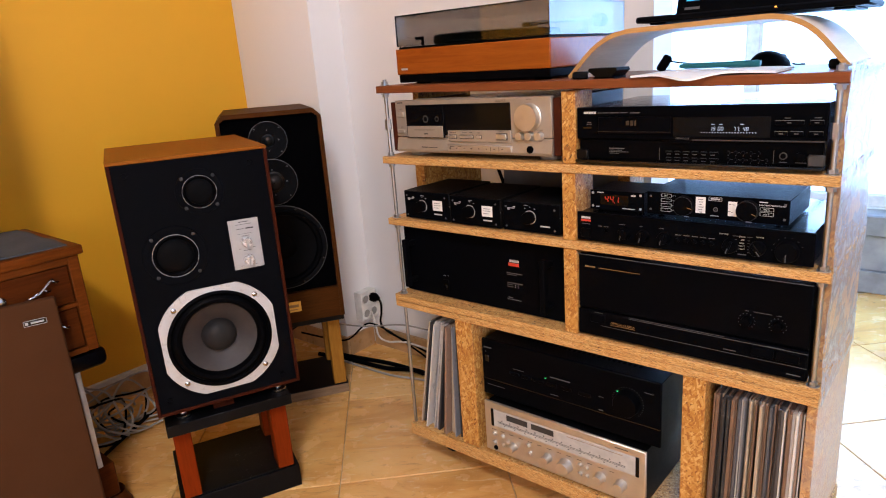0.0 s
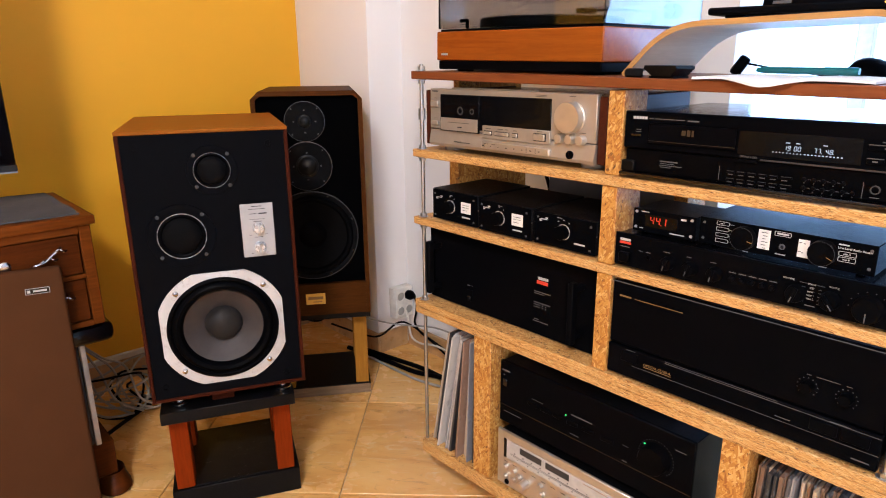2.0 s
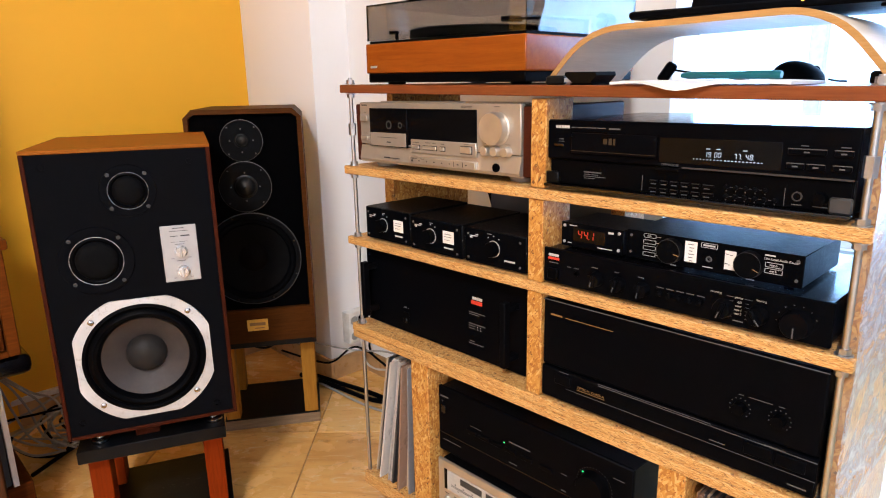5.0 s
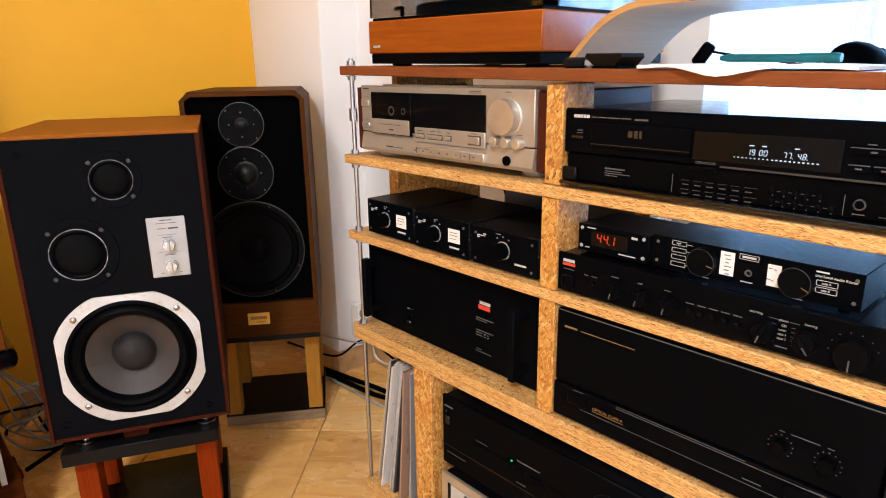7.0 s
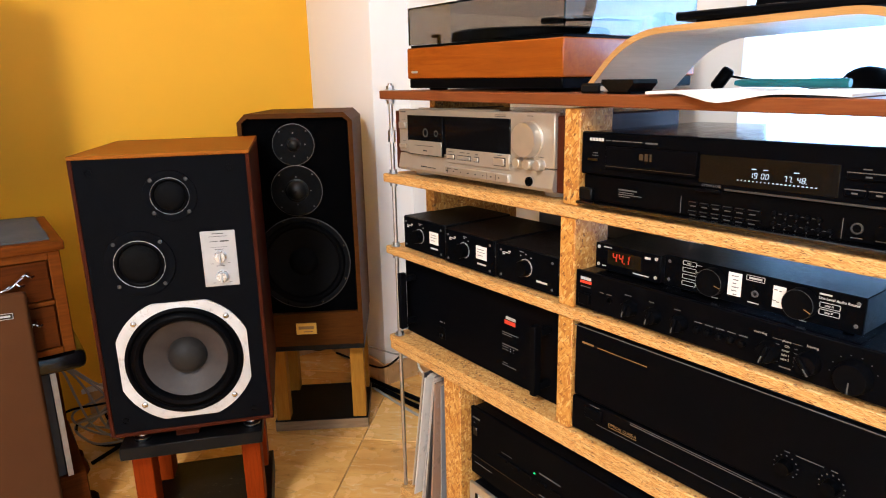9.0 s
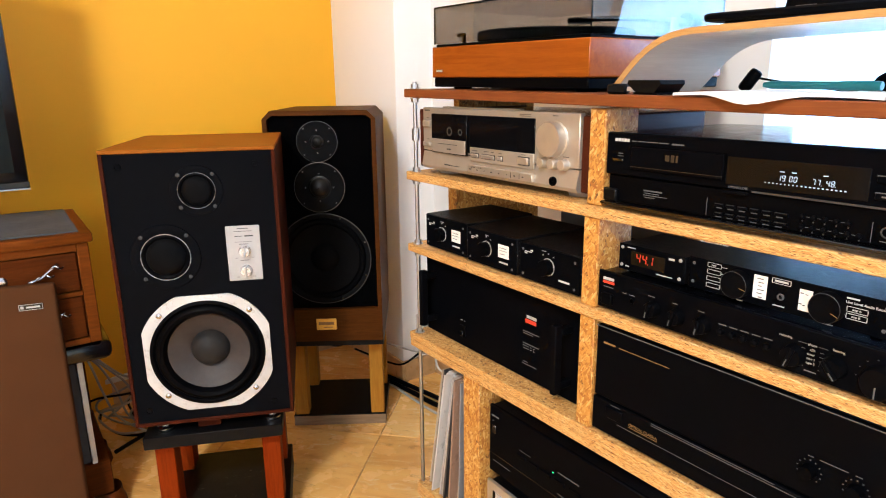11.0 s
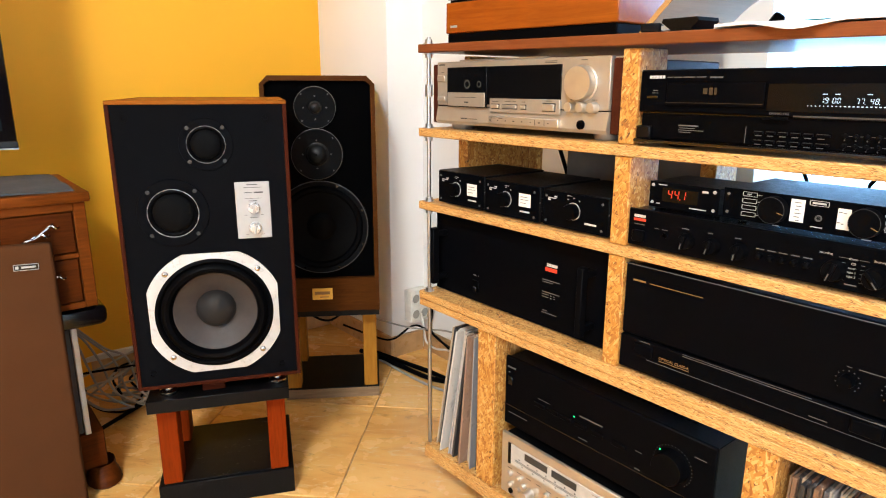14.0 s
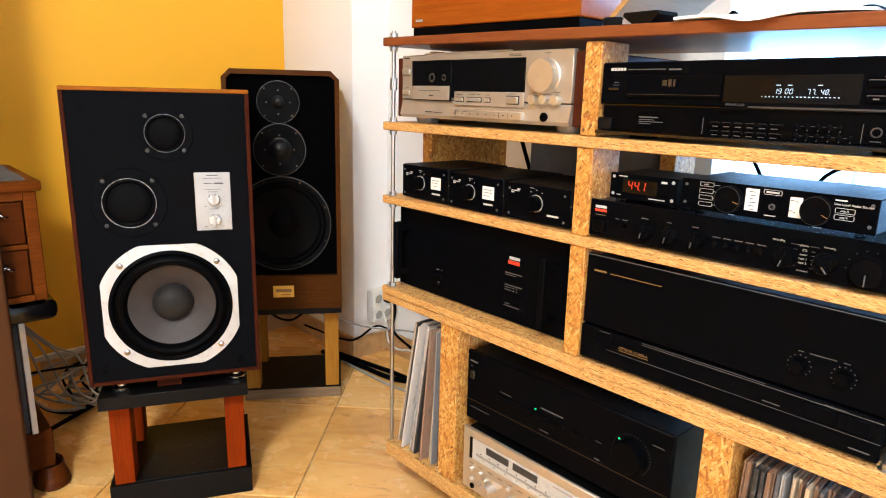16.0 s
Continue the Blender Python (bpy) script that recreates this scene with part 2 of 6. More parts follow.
S2_BAFFLE = plain("deep_black_felt", (0.0008, 0.0008, 0.001), 0.9, bump=0.3, **DULL)
RUBBER = plain("black_rubber", (0.0018, 0.0018, 0.0022), 0.38, bump=0.1, **DULL)
CONE = plain("grey_paper_cone", (0.030, 0.023, 0.021), 0.62, var=0.15, bump=0.5, bscale=300)
DOME = plain("dust_dome", (0.019, 0.017, 0.016), 0.50, var=0.15, bump=0.1, Specular_IOR_Level=0.12)
MESH_DOME = plain("dark_wire_mesh", (0.004, 0.004, 0.0045), 0.5, bump=0.9, bscale=1500, **DULL)
S2_CONE = plain("black_cone", (0.004, 0.0038, 0.004), 0.5, bump=0.3, **DULL)
S2_RING = plain("dark_grey_flange", (0.006, 0.006, 0.0065), 0.5, **DULL)
S2_RIM = plain("dull_grey_rim", (0.075, 0.072, 0.068), 0.45)
S2_DOME = plain("dark_dome", (0.009, 0.009, 0.009), 0.4, bump=0.1, Specular_IOR_Level=0.2)
RING = ring_paint("chipped_silver_ring")
CHROME = plain("chrome", (0.50, 0.50, 0.51), 0.22, 1.0, var=0.05, bump=0.03)
BRIGHT_RING = plain("bright_trim_ring", (0.62, 0.62, 0.63), 0.28, 0.6, var=0.05, bump=0.0)
ZINC = plain("zinc_steel_rod", (0.42, 0.43, 0.44), 0.36, 1.0, bump=0.4, bscale=900)
SILVER = plain("champagne_aluminium", (0.40, 0.355, 0.295), 0.38, 0.5, var=0.05, bump=0.05)
SILVER_COOL = plain("brushed_aluminium", (0.56, 0.52, 0.46), 0.34, 0.75, var=0.06, bump=0.08)
PLATE = plain("brushed_nameplate", (0.40, 0.40, 0.40), 0.45, 0.2, var=0.05, bump=0.05)
SMOKED = plain("smoked_display_window", (0.003, 0.003, 0.0035), 0.10, bump=0.0, var=0.02, Specular_IOR_Level=0.12)
DIAL = plain("backlit_dial_glass", (0.46, 0.45, 0.42), 0.2, bump=0.0)
WHITE_PRINT = plain("white_print", (0.50, 0.50, 0.49), 0.6, bump=0)
GREY_PRINT = plain("grey_print", (0.085, 0.086, 0.088), 0.6, bump=0)
DARK_PRINT = plain("dark_print", (0.03, 0.03, 0.03), 0.6, bump=0)
GOLD_PRINT = plain("gold_print", (0.22, 0.125, 0.04), 0.5, bump=0)
BROWN_PRINT = plain("brown_print", (0.034, 0.021, 0.010), 0.5, bump=0)
RED_PRINT = plain("red_badge", (0.62, 0.045, 0.02), 0.5, bump=0)
BRASS = plain("brass_badge", (0.62, 0.38, 0.06), 0.35, 0.6, bump=0.1)
PAPER = plain("white_paper", (0.78, 0.78, 0.77), 0.7, var=0.03, bump=0.1)
STICKER = plain("paper_sticker", (0.78, 0.77, 0.74), 0.65, var=0.03, bump=0.05)
WHITE_PLASTIC = plain("white_plastic", (0.70, 0.67, 0.60), 0.35, bump=0.05)
TEAL = plain("teal_plastic", (0.006, 0.115, 0.135), 0.35, bump=0.05)
GREY_CABLE = plain("grey_cable_sheath", (0.32, 0.30, 0.26), 0.5, bump=0.1)
MAT = plain("dark_felt_mat", (0.055, 0.056, 0.062), 0.95, bump=0.8, bscale=500)
GRILLE = cloth("brown_grille_cloth", (0.078, 0.031, 0.012))
CHEEK = wood("dark_rosewood_cheek", (0.040, 0.0095, 0.005), (0.080, 0.021, 0.009), along=(12, 1, 12), rough=0.3)
SLEEVES = [card_sleeve("record_sleeve_" + k, c) for k, c in (("white", (0.70, 0.67, 0.62)), ("cream", (0.46, 0.37, 0.26)), ("black", (0.03, 0.03, 0.033)), ("brown", (0.20, 0.115, 0.07)),
           ("grey", (0.24, 0.24, 0.25)), ("tan", (0.30, 0.19, 0.13)), ("slate", (0.085, 0.085, 0.095)))]
POLY = plain("clear_poly_sleeve", (0.42, 0.39, 0.36), 0.22, var=0.2, bump=0.4, bscale=60)
TILE, GROUT = tile_stone("beige_stone_tile"), plain("tile_grout", (0.50, 0.35, 0.18), 0.85, bump=0.5)
ORANGE = wall_paint("orange_wall_paint", (0.86, 0.425, 0.006))
WHITE_WALL = wall_paint("white_wall_paint", (0.86, 0.835, 0.80), 0.03)
CEILING = wall_paint("ceiling_paint", (0.80, 0.79, 0.76), 0.03)
BACK_GREY = plain("added_grey_board", (0.15, 0.145, 0.14), 0.7, scale=9, var=0.2)
LEDGE = plain("grey_stone_ledge", (0.30, 0.30, 0.30), 0.5, scale=9, var=0.3)
FILM = film_sheet("crinkled_clear_film")
RUBBED = black_rubbed("rubbed_black_paint")
LID = glass("smoked_acrylic", (0.52, 0.49, 0.46))
PANE = glass("window_glass", (0.98, 0.99, 1.0), 0.0)
SCREEN = glow("laptop_screen_glow", (0.05, 0.45, 0.85), 1.2)
TV_GLASS = plain("tv_screen", (0.004, 0.006, 0.005), 0.12, bump=0, var=0.02, Specular_IOR_Level=0.15)
RED_LED = glow("red_display", (1.0, 0.05, 0.01), 0.28)
WHITE_LED = glow("pale_blue_display", (0.70, 0.85, 1.0), 0.62)
GREEN_LED = glow("green_led", (0.05, 1.0, 0.25), 1.2)
AMBER_LED = glow("amber_led", (1.0, 0.35, 0.03), 5.0)
SKY_GLOW = glow("overcast_glare", (0.48, 0.74, 1.0), 4.2)

# ---- mesh helpers ----


def box(bm, x0, x1, y0, y1, z0, z1, bevel=0.0, seg=1):
    vs = [bm.verts.new(p) for p in ((x0, y0, z0), (x1, y0, z0), (x1, y1, z0), (x0, y1, z0), (x0, y0, z1), (x1, y0, z1), (x1, y1, z1), (x0, y1, z1))]
    fs = [bm.faces.new([vs[i] for i in f]) for f in ((3, 2, 1, 0), (4, 5, 6, 7), (0, 1, 5, 4), (1, 2, 6, 5), (2, 3, 7, 6), (3, 0, 4, 7))]
    if bevel:
        bmesh.ops.bevel(bm, geom=list({e for f in fs for e in f.edges}), offset=bevel, segments=seg, affect="EDGES", profile=0.5)
    return bm


def lathe(bm, cx, cy, cz, profile, seg=40, axis="y"):
    """Turns (radius, forward) pairs round an axis: 'y' comes out of the front, 'z' upwards, 'x' to the right."""
    rings = []
    for r, d in profile:
        ring = []
        for i in range(seg):
            a = 2 * math.pi * i / seg
            c, s = r * math.cos(a), r * math.sin(a)
            ring.append((cx + c, cy - d, cz + s) if axis == "y" else (cx + c, cy + s, cz + d) if axis == "z" else (cx + d, cy + c, cz + s))
        rings.append([bm.verts.new(p) for p in ring])
    for a, b in zip(rings, rings[1:]):
        for i in range(seg):
            f = bm.faces.new((a[i], a[(i + 1) % seg], b[(i + 1) % seg], b[i]))
            f.smooth = True
    return bm


def tube(bm, pts, r, seg=8):
    """A round cord along points, smoothed."""
    pts = [Vector(p) for p in pts]
    fine = []
    for i in range(len(pts) - 1):
        p0, p1, p2, p3 = pts[max(i - 1, 0)], pts[i], pts[i + 1], pts[min(i + 2, len(pts) - 1)]
        for k in range(6):
            t = k / 6
            fine.append(0.5 * (2 * p1 + (p2 - p0) * t + (2 * p0 - 5 * p1 + 4 * p2 - p3) * t * t + (3 * p1 - p0 - 3 * p2 + p3) * t ** 3))
    fine.append(pts[-1])
    rings = []
    for i, p in enumerate(fine):
        d = (fine[min(i + 1, len(fine) - 1)] - fine[max(i - 1, 0)]).normalized()
        u = d.cross(Vector((0.13, 0.21, 0.97))).normalized()
        w = d.cross(u)
        rings.append([bm.verts.new(p + r * (u * math.cos(2 * math.pi * k / seg) + w * math.sin(2 * math.pi * k / seg))) for k in range(seg)])
    for a, b in zip(rings, rings[1:]):
        for k in range(seg):
            bm.faces.new((a[k], a[(k + 1) % seg], b[(k + 1) % seg], b[k])).smooth = True
    bm.faces.new(rings[0]), bm.faces.new(rings[-1])
    return bm


def prism(bm, outline, y0, y1):
    """An outline of (x, z) points drawn out from y0 to y1."""
    a, b = [bm.verts.new((x, y0, z)) for x, z in outline], [bm.verts.new((x, y1, z)) for x, z in outline]
    n = len(a)
    bm.faces.new(a), bm.faces.new(b)
    for i in range(n):
        bm.faces.new((a[i], a[(i + 1) % n], b[(i + 1) % n], b[i]))
    return bm


def pierced(bm, holes, depth=0.2):
    """Cut round holes (x, z, radius) through a board that faces the front."""
    me = bpy.data.meshes.new("tmp")
    bm.to_mesh(me)
    bm.free()
    ob = new("tmp", me)
    cutters = []
    for x, z, r in holes:
        cb = bm_new()
        prism(cb, [(x + r * math.cos(2 * math.pi * k / 64), z + r * math.sin(2 * math.pi * k / 64)) for k in range(64)], -depth, depth)
        bmesh.ops.recalc_face_normals(cb, faces=cb.faces)
        cm = bpy.data.meshes.new("tmp")
        cb.to_mesh(cm)
        cb.free()
        cutters.append(new("tmp", cm))
        mod = ob.modifiers.new("hole", "BOOLEAN")
        mod.operation, mod.object, mod.solver = "DIFFERENCE", cutters[-1], "EXACT"
    out = bmesh.new()
    out.from_mesh(bpy.data.meshes.new_from_object(ob.evaluated_get(bpy.context.evaluated_depsgraph_get())))
    for o in (ob, *cutters):
        bpy.data.objects.remove(o)
    return out


def make(name, bm, material):
    bmesh.ops.recalc_face_normals(bm, faces=bm.faces)
    me = bpy.data.meshes.new(name)
    bm.to_mesh(me)
    bm.free()
    me.materials.append(material)
    me.set_sharp_from_angle(angle=radians(38))
    return new(name, me)


def part(name, bm, material, parent, label=""):
    ob = make(name, bm, material)
    ob.parent = parent
    return tagged(ob, label)


def thing(name, m, label, category, group=""):
    ob = new(name)
    ob.empty_display_size = 0.05
    ob.matrix_world = m
    return tagged(ob, label, category, group)


def bm_new():
    return bmesh.new()


def bx(name, parent, material, dims, bevel=0.0, label="", seg=1):
    return part(name, box(bm_new(), *dims, bevel, seg), material, parent, label)


def turned(name, parent, material, c, profile, seg=36, axis="y", label=""):
    return part(name, lathe(bm_new(), *c, profile, seg, axis), material, parent, label)


def marks(name, parent, material, y, bars, label=""):
    """Small printed bars (x, z, width, height) on a front at depth y."""
    bm = bm_new()
    for x, z, w, h in bars:
        box(bm, x - w / 2, x + w / 2, y - 0.0005, y + 0.001, z - h * 0.38, z + h * 0.38)
    return tagged(part(name, bm, material, parent, label), kind="stuff" if len(bars) > 1 else "")


def lettering(name, body, size, material, parent, x, y, z, label=""):
    c = bpy.data.curves.new(name, "FONT")
    c.body, c.size, c.extrude, c.align_y = body, size, 0.0003, "CENTER"
    tmp = new("tmp", c)
    me = bpy.data.meshes.new_from_object(tmp.evaluated_get(bpy.context.evaluated_depsgraph_get()))
    bpy.data.objects.remove(tmp)
    me.transform(pose(x, y, z, 90, 0, 0))
    me.materials.clear()
    me.materials.append(material)
    ob = new(name, me)
    ob.parent = parent
    return tagged(ob, label)


SEGMENTS = {"0": "abcdef", "1": "bc", "4": "bcfg", "7": "abc", "8": "abcdefg", "9": "abcdfg"}


def digits(bm, text, x, y, z, h):
    """Seven-segment figures, leaning a little; returns the bmesh."""
    w, s = h * 0.5, h * 0.11
    place = {"a": (0, h / 2, 1), "g": (0, 0, 1), "d": (0, -h / 2, 1), "f": (-w / 2, h / 4, 0), "b": (w / 2, h / 4, 0), "e": (-w / 2, -h / 4, 0), "c": (w / 2, -h / 4, 0)}
    for ch in text:
        if ch == ".":
            box(bm, x - w * 0.75 - s / 2, x - w * 0.75 + s / 2, y - 0.0006, y, z - h / 2 - s / 2, z - h / 2 + s / 2)
            continue
        for k in SEGMENTS.get(ch, ""):
            dx, dz, flat = place[k]
            lean = dz * 0.12
            hw, hh = (w / 2 - s * 0.6, s / 2) if flat else (s / 2, h / 4 - s * 0.5)
            box(bm, x + dx + lean - hw, x + dx + lean + hw, y - 0.0006, y, z + dz - hh, z + dz + hh)
        x += w * 1.7
    return bm


def knob(name, parent, material, x, y, z, r, d, mark=None, label=""):
    k = turned(name, parent, material, (x, y, z), [(r, 0), (r, d * 0.85), (r * 0.92, d), (0.0001, d)], 28, label=label)
    if mark:
        part("pointer", box(bm_new(), x - r * 0.08, x + r * 0.08, y - d - 0.0006, y - d, z + r * 0.15, z + r * 0.85), mark, k)
    return k


def structure(name, bm, material, label, category=""):
    return tagged(make(name, bm, material), label, category or name.split("_")[0], kind="structure")

# ---- the room ----
floor = structure("floor", box(bm_new(), -2.4, 2.72, -3.12, 3.42, -0.12, -0.006), GROUT, "beige stone tile floor laid on the diagonal", "floor")
structure("ceiling", box(bm_new(), -2.4, 2.72, -3.12, 3.42, 2.55, 2.67), CEILING, "plain white plastered ceiling", "ceiling")
structure("wall_orange", prism(bm_new(), [(-2.40, 0), (-2.28, 0), (-2.28, 2.55), (-2.40, 2.55)], 0.80, 1.545), ORANGE, "smooth wall painted warm orange", "wall")


def curved_wall():
    """The orange wall bends forward with a soft round edge."""
    bm = bm_new()
    pts, turn = [(-2.28, 0.80)], radians(20)
    for i in range(9):
        a = turn * i / 8
        pts.append((-2.28 + 0.24 * (1 - math.cos(a)), 0.725 - 0.24 * math.sin(a)))
    ex, ey = pts[-1]
    pts.append((ex + 0.30, ey - 0.30 / math.tan(turn)))
    pts.append((pts[-1][0], -3.0))
    back = [(x - 0.12, y) for x, y in pts]
    for (x0, y0), (x1, y1), (u0, v0), (u1, v1) in zip(pts, pts[1:], back, back[1:]):
        bm.faces.new([bm.verts.new(p) for p in ((x0, y0, 0), (x1, y1, 0), (x1, y1, 2.55), (x0, y0, 2.55))]).smooth = True
        bm.faces.new([bm.verts.new(p) for p in ((u0, v0, 0), (u1, v1, 0), (u1, v1, 2.55), (u0, v0, 2.55))])
    bmesh.ops.remove_doubles(bm, verts=bm.verts, dist=1e-5)
    return bm


structure("wall_orange_side", curved_wall(), ORANGE, "orange painted wall bending forward with a rounded edge", "wall")
structure("wall_pillar", box(bm_new(), -2.40, -1.835, 1.545, 1.81, 0, 2.55, 0.006, 2), WHITE_WALL, "white plastered pillar with softened corner", "wall")
structure("wall_north", box(bm_new(), -1.835, -0.672, 1.69, 1.81, 0, 2.55), WHITE_WALL, "white plastered wall behind the rack", "wall")
structure("wall_annex", box(bm_new(), -2.22, -2.10, 1.81, 3.30, 0, 2.55), WHITE_WALL, "white wall of the bright bay", "wall")
structure("wall_east", box(bm_new(), 2.6, 2.72, -3.0, 3.42, 0, 2.55), WHITE_WALL, "plain white side wall", "wall")
structure("wall_south", box(bm_new(), -2.4, 2.6, -3.12, -3.0, 0, 2.55), WHITE_WALL, "plain white rear wall", "wall")

# window wall of the bay, with an opening from the ledge up
win = bm_new()
for d in ((-2.22, 2.6, 3.30, 3.42, 0, 0.345), (-2.22, 2.6, 3.30, 3.42, 2.25, 2.55), (-2.22, -1.95, 3.30, 3.42, 0.345, 2.25), (1.25, 2.6, 3.30, 3.42, 0.345, 2.25)):
    box(win, *d)
structure("wall_window", win, WHITE_WALL, "white wall with a wide bright window", "wall")
window = tagged(new("window_1"), "wide white framed window full of daylight glare", "window", kind="structure")
window.location = (-0.35, 3.36, 0.345)
for x in (-1.575, -0.53, 0.53, 1.575):
    bx("window_frame", window, WHITE_PLASTIC, (x - 0.03, x + 0.03, -0.03, 0.03, 0.05, 1.85), 0.004)
for z in (0.025, 1.88):
    bx("window_frame", window, WHITE_PLASTIC, (-1.6, 1.6, -0.03, 0.03, z - 0.025, z + 0.025), 0.004)
for x0, x1 in ((-1.545, -0.56), (-0.50, 0.50), (0.56, 1.545)):
    p = bx("pane", window, PANE, (x0, x1, -0.004, 0.004, 0.05, 1.855))
    p.visible_shadow = False
structure("backdrop", box(bm_new(), -3.6, 2.8, 4.2, 4.22, -0.3, 3.2), SKY_GLOW, "plain bright overcast glare outside the window", "backdrop")
structure("trim_ledge", box(bm_new(), -2.10, 1.4, 3.16, 3.30, 0.255, 0.345, 0.006), LEDGE, "grey stone ledge below the window", "ledge")
structure("trim_ledge_front", box(bm_new(), -2.10, 1.4, 3.19, 3.30, 0.10, 0.252), LEDGE, "grey stone riser below the ledge", "ledge")
structure("baseboard_bay", box(bm_new(), -2.10, 1.4, 3.175, 3.30, 0, 0.098, 0.003), LEDGE, "grey stone skirting of the bay", "baseboard")

base_m = plain("skirting_tile", (0.50, 0.30, 0.13), 0.3, scale=14, var=0.25, bump=0.05)
for nm, d in (("baseboard_orange", (-2.28, -2.268, 0.80, 1.533, 0, 0.078)), ("baseboard_pillar", (-2.268, -1.823, 1.533, 1.545, 0, 0.078)),
              ("baseboard_pillar_side", (-1.835, -1.823, 1.545, 1.678, 0, 0.078)), ("baseboard_north", (-1.823, -0.672, 1.678, 1.69, 0, 0.078))):
    structure(nm, box(bm_new(), *d, 0.002), base_m, "beige tile skirting along the wall", "baseboard")
structure("trim_cable_duct", box(bm_new(), -2.28, -2.262, 0.50, 1.533, 0.080, 0.098, 0.002), WHITE_PLASTIC, "narrow white cable duct on the skirting", "cable duct")
structure("baseboard_side", box(bm_new(), -2.30, -2.268, 0.50, 0.80, 0, 0.078, 0.002), base_m, "beige tile skirting along the wall", "baseboard")

# ---- the rack ----
BACK = 1.475
TOPX0, TOPX1 = -1.128, -0.154


def ztop(x):
    """Upper face of the slightly sloping top board."""
    return 1.0385 - 0.0150 * (x - TOPX0) / (TOPX1 - TOPX0)


rack = thing("equipment_rack", pose(0, 0, 0), "home-made hi-fi rack of strand board shelves on threaded rods", "rack")
TILT_TOP = 0.88


def board(name, dims, material, label="", bevel=0.0015):
    """A board as a part with its own centre, so that its pattern differs."""
    x0, x1, y0, y1, z0, z1 = dims
    cx, cy, cz = (x0 + x1) / 2, (y0 + y1) / 2, (z0 + z1) / 2
    ob = make(name, box(bm_new(), x0 - cx, x1 - cx, y0 - cy, y1 - cy, z0 - cz, z1 - cz, bevel), material)
    ob.parent, ob.location = rack, (cx, cy, cz)
    return tagged(ob, label)


top_board = board("top_board", (TOPX0, TOPX1 + 0.002, 1.141, BACK + 0.02, 1.0145, 1.0310), TOP_WOOD, "reddish brown laminated top board")
top_board.rotation_euler = (0, radians(TILT_TOP), 0)
board("shelf", (-1.130, -0.152, 1.143, BACK, 0.8535, 0.8705), OSB_EDGE)
board("shelf", (-1.131, -0.152, 1.143, BACK, 0.6985, 0.7150), OSB_EDGE)
board("shelf", (-1.132, -0.153, 1.143, BACK, 0.4955, 0.5120), OSB_EDGE)
board("shelf", (-1.133, -0.154, 1.145, BACK, 0.4775, 0.4945), OSB_EDGE)
board("bottom_board", (-1.120, -0.152, 1.146, BACK, 0.100, 0.1345), OSB_EDGE)
for z0, z1 in ((0.871, 1.0105), (0.7155, 0.853), (0.5125, 0.698)):
    board("post", (-0.632, -0.602, 1.147 + 0.004 * (z0 > 0.8), 1.222, z0, z1), OSB_FACE)
    if z0 < 0.8:
        board("post", (-0.632, -0.602, 1.400, BACK, z0, z1), OSB_FACE)
    board("side_panel", (-0.173, -0.1545, 1.168, BACK, z0, z1), OSB_FILM, "strand board side under crinkled clear film")
for x0, x1 in ((-0.940, -0.888), (-0.381, -0.338)):
    board("divider", (x0, x1, 1.149, BACK, 0.135, 0.477), OSB_FACE)
board("side_panel", (-0.172, -0.1555, 1.160, BACK, 0.135, 0.477), OSB_FILM, "strand board side under crinkled clear film")
board("side_panel", (-1.108, -1.078, 1.235, BACK, 0.7155, 0.853), OSB_FACE)
board("side_panel", (-1.112, -1.098, 1.30, BACK, 0.5125, 0.698), OSB_FACE)
board("side_panel", (-1.120, -1.100, 1.26, BACK, 0.871, 1.018), OSB_FACE)
film = bm_new()
rows_ = []
for i in range(15):
    y = 1.150 + 0.325 * i / 14
    row = []
    for k in range(29):
        z = 0.474 + 0.562 * k / 28
        near = min(abs(z - q) for q in (0.495, 0.707, 0.862, 1.022))
        row.append(film.verts.new((-0.1505 - min(0.004, near * 0.06) + 0.0022 * noise.noise(Vector((y * 21, z * 17, 3))) + 0.0014 * noise.noise(Vector((y * 60, z * 38, 9))), y + 0.003 * noise.noise(Vector((z * 14, i * 0.1, 1))), z)))
    rows_.append(row)
for a, b in zip(rows_, rows_[1:]):
    for k in range(28):
        film.faces.new((a[k], a[k + 1], b[k + 1], b[k])).smooth = True
part("film_cover", film, FILM, rack, "crinkled whitish plastic film over the side")
board("back_panel", (-1.098, -0.634, BACK - 0.006, BACK, 0.5125, 0.698), RUBBED, "black painted back board")
# Grey board added so the wall behind the switch boxes looks shaded.
board("back_panel", (-0.998, -0.634, BACK - 0.006, BACK, 0.7155, 0.853), BACK_GREY, "added grey board darkening the wall seen behind")


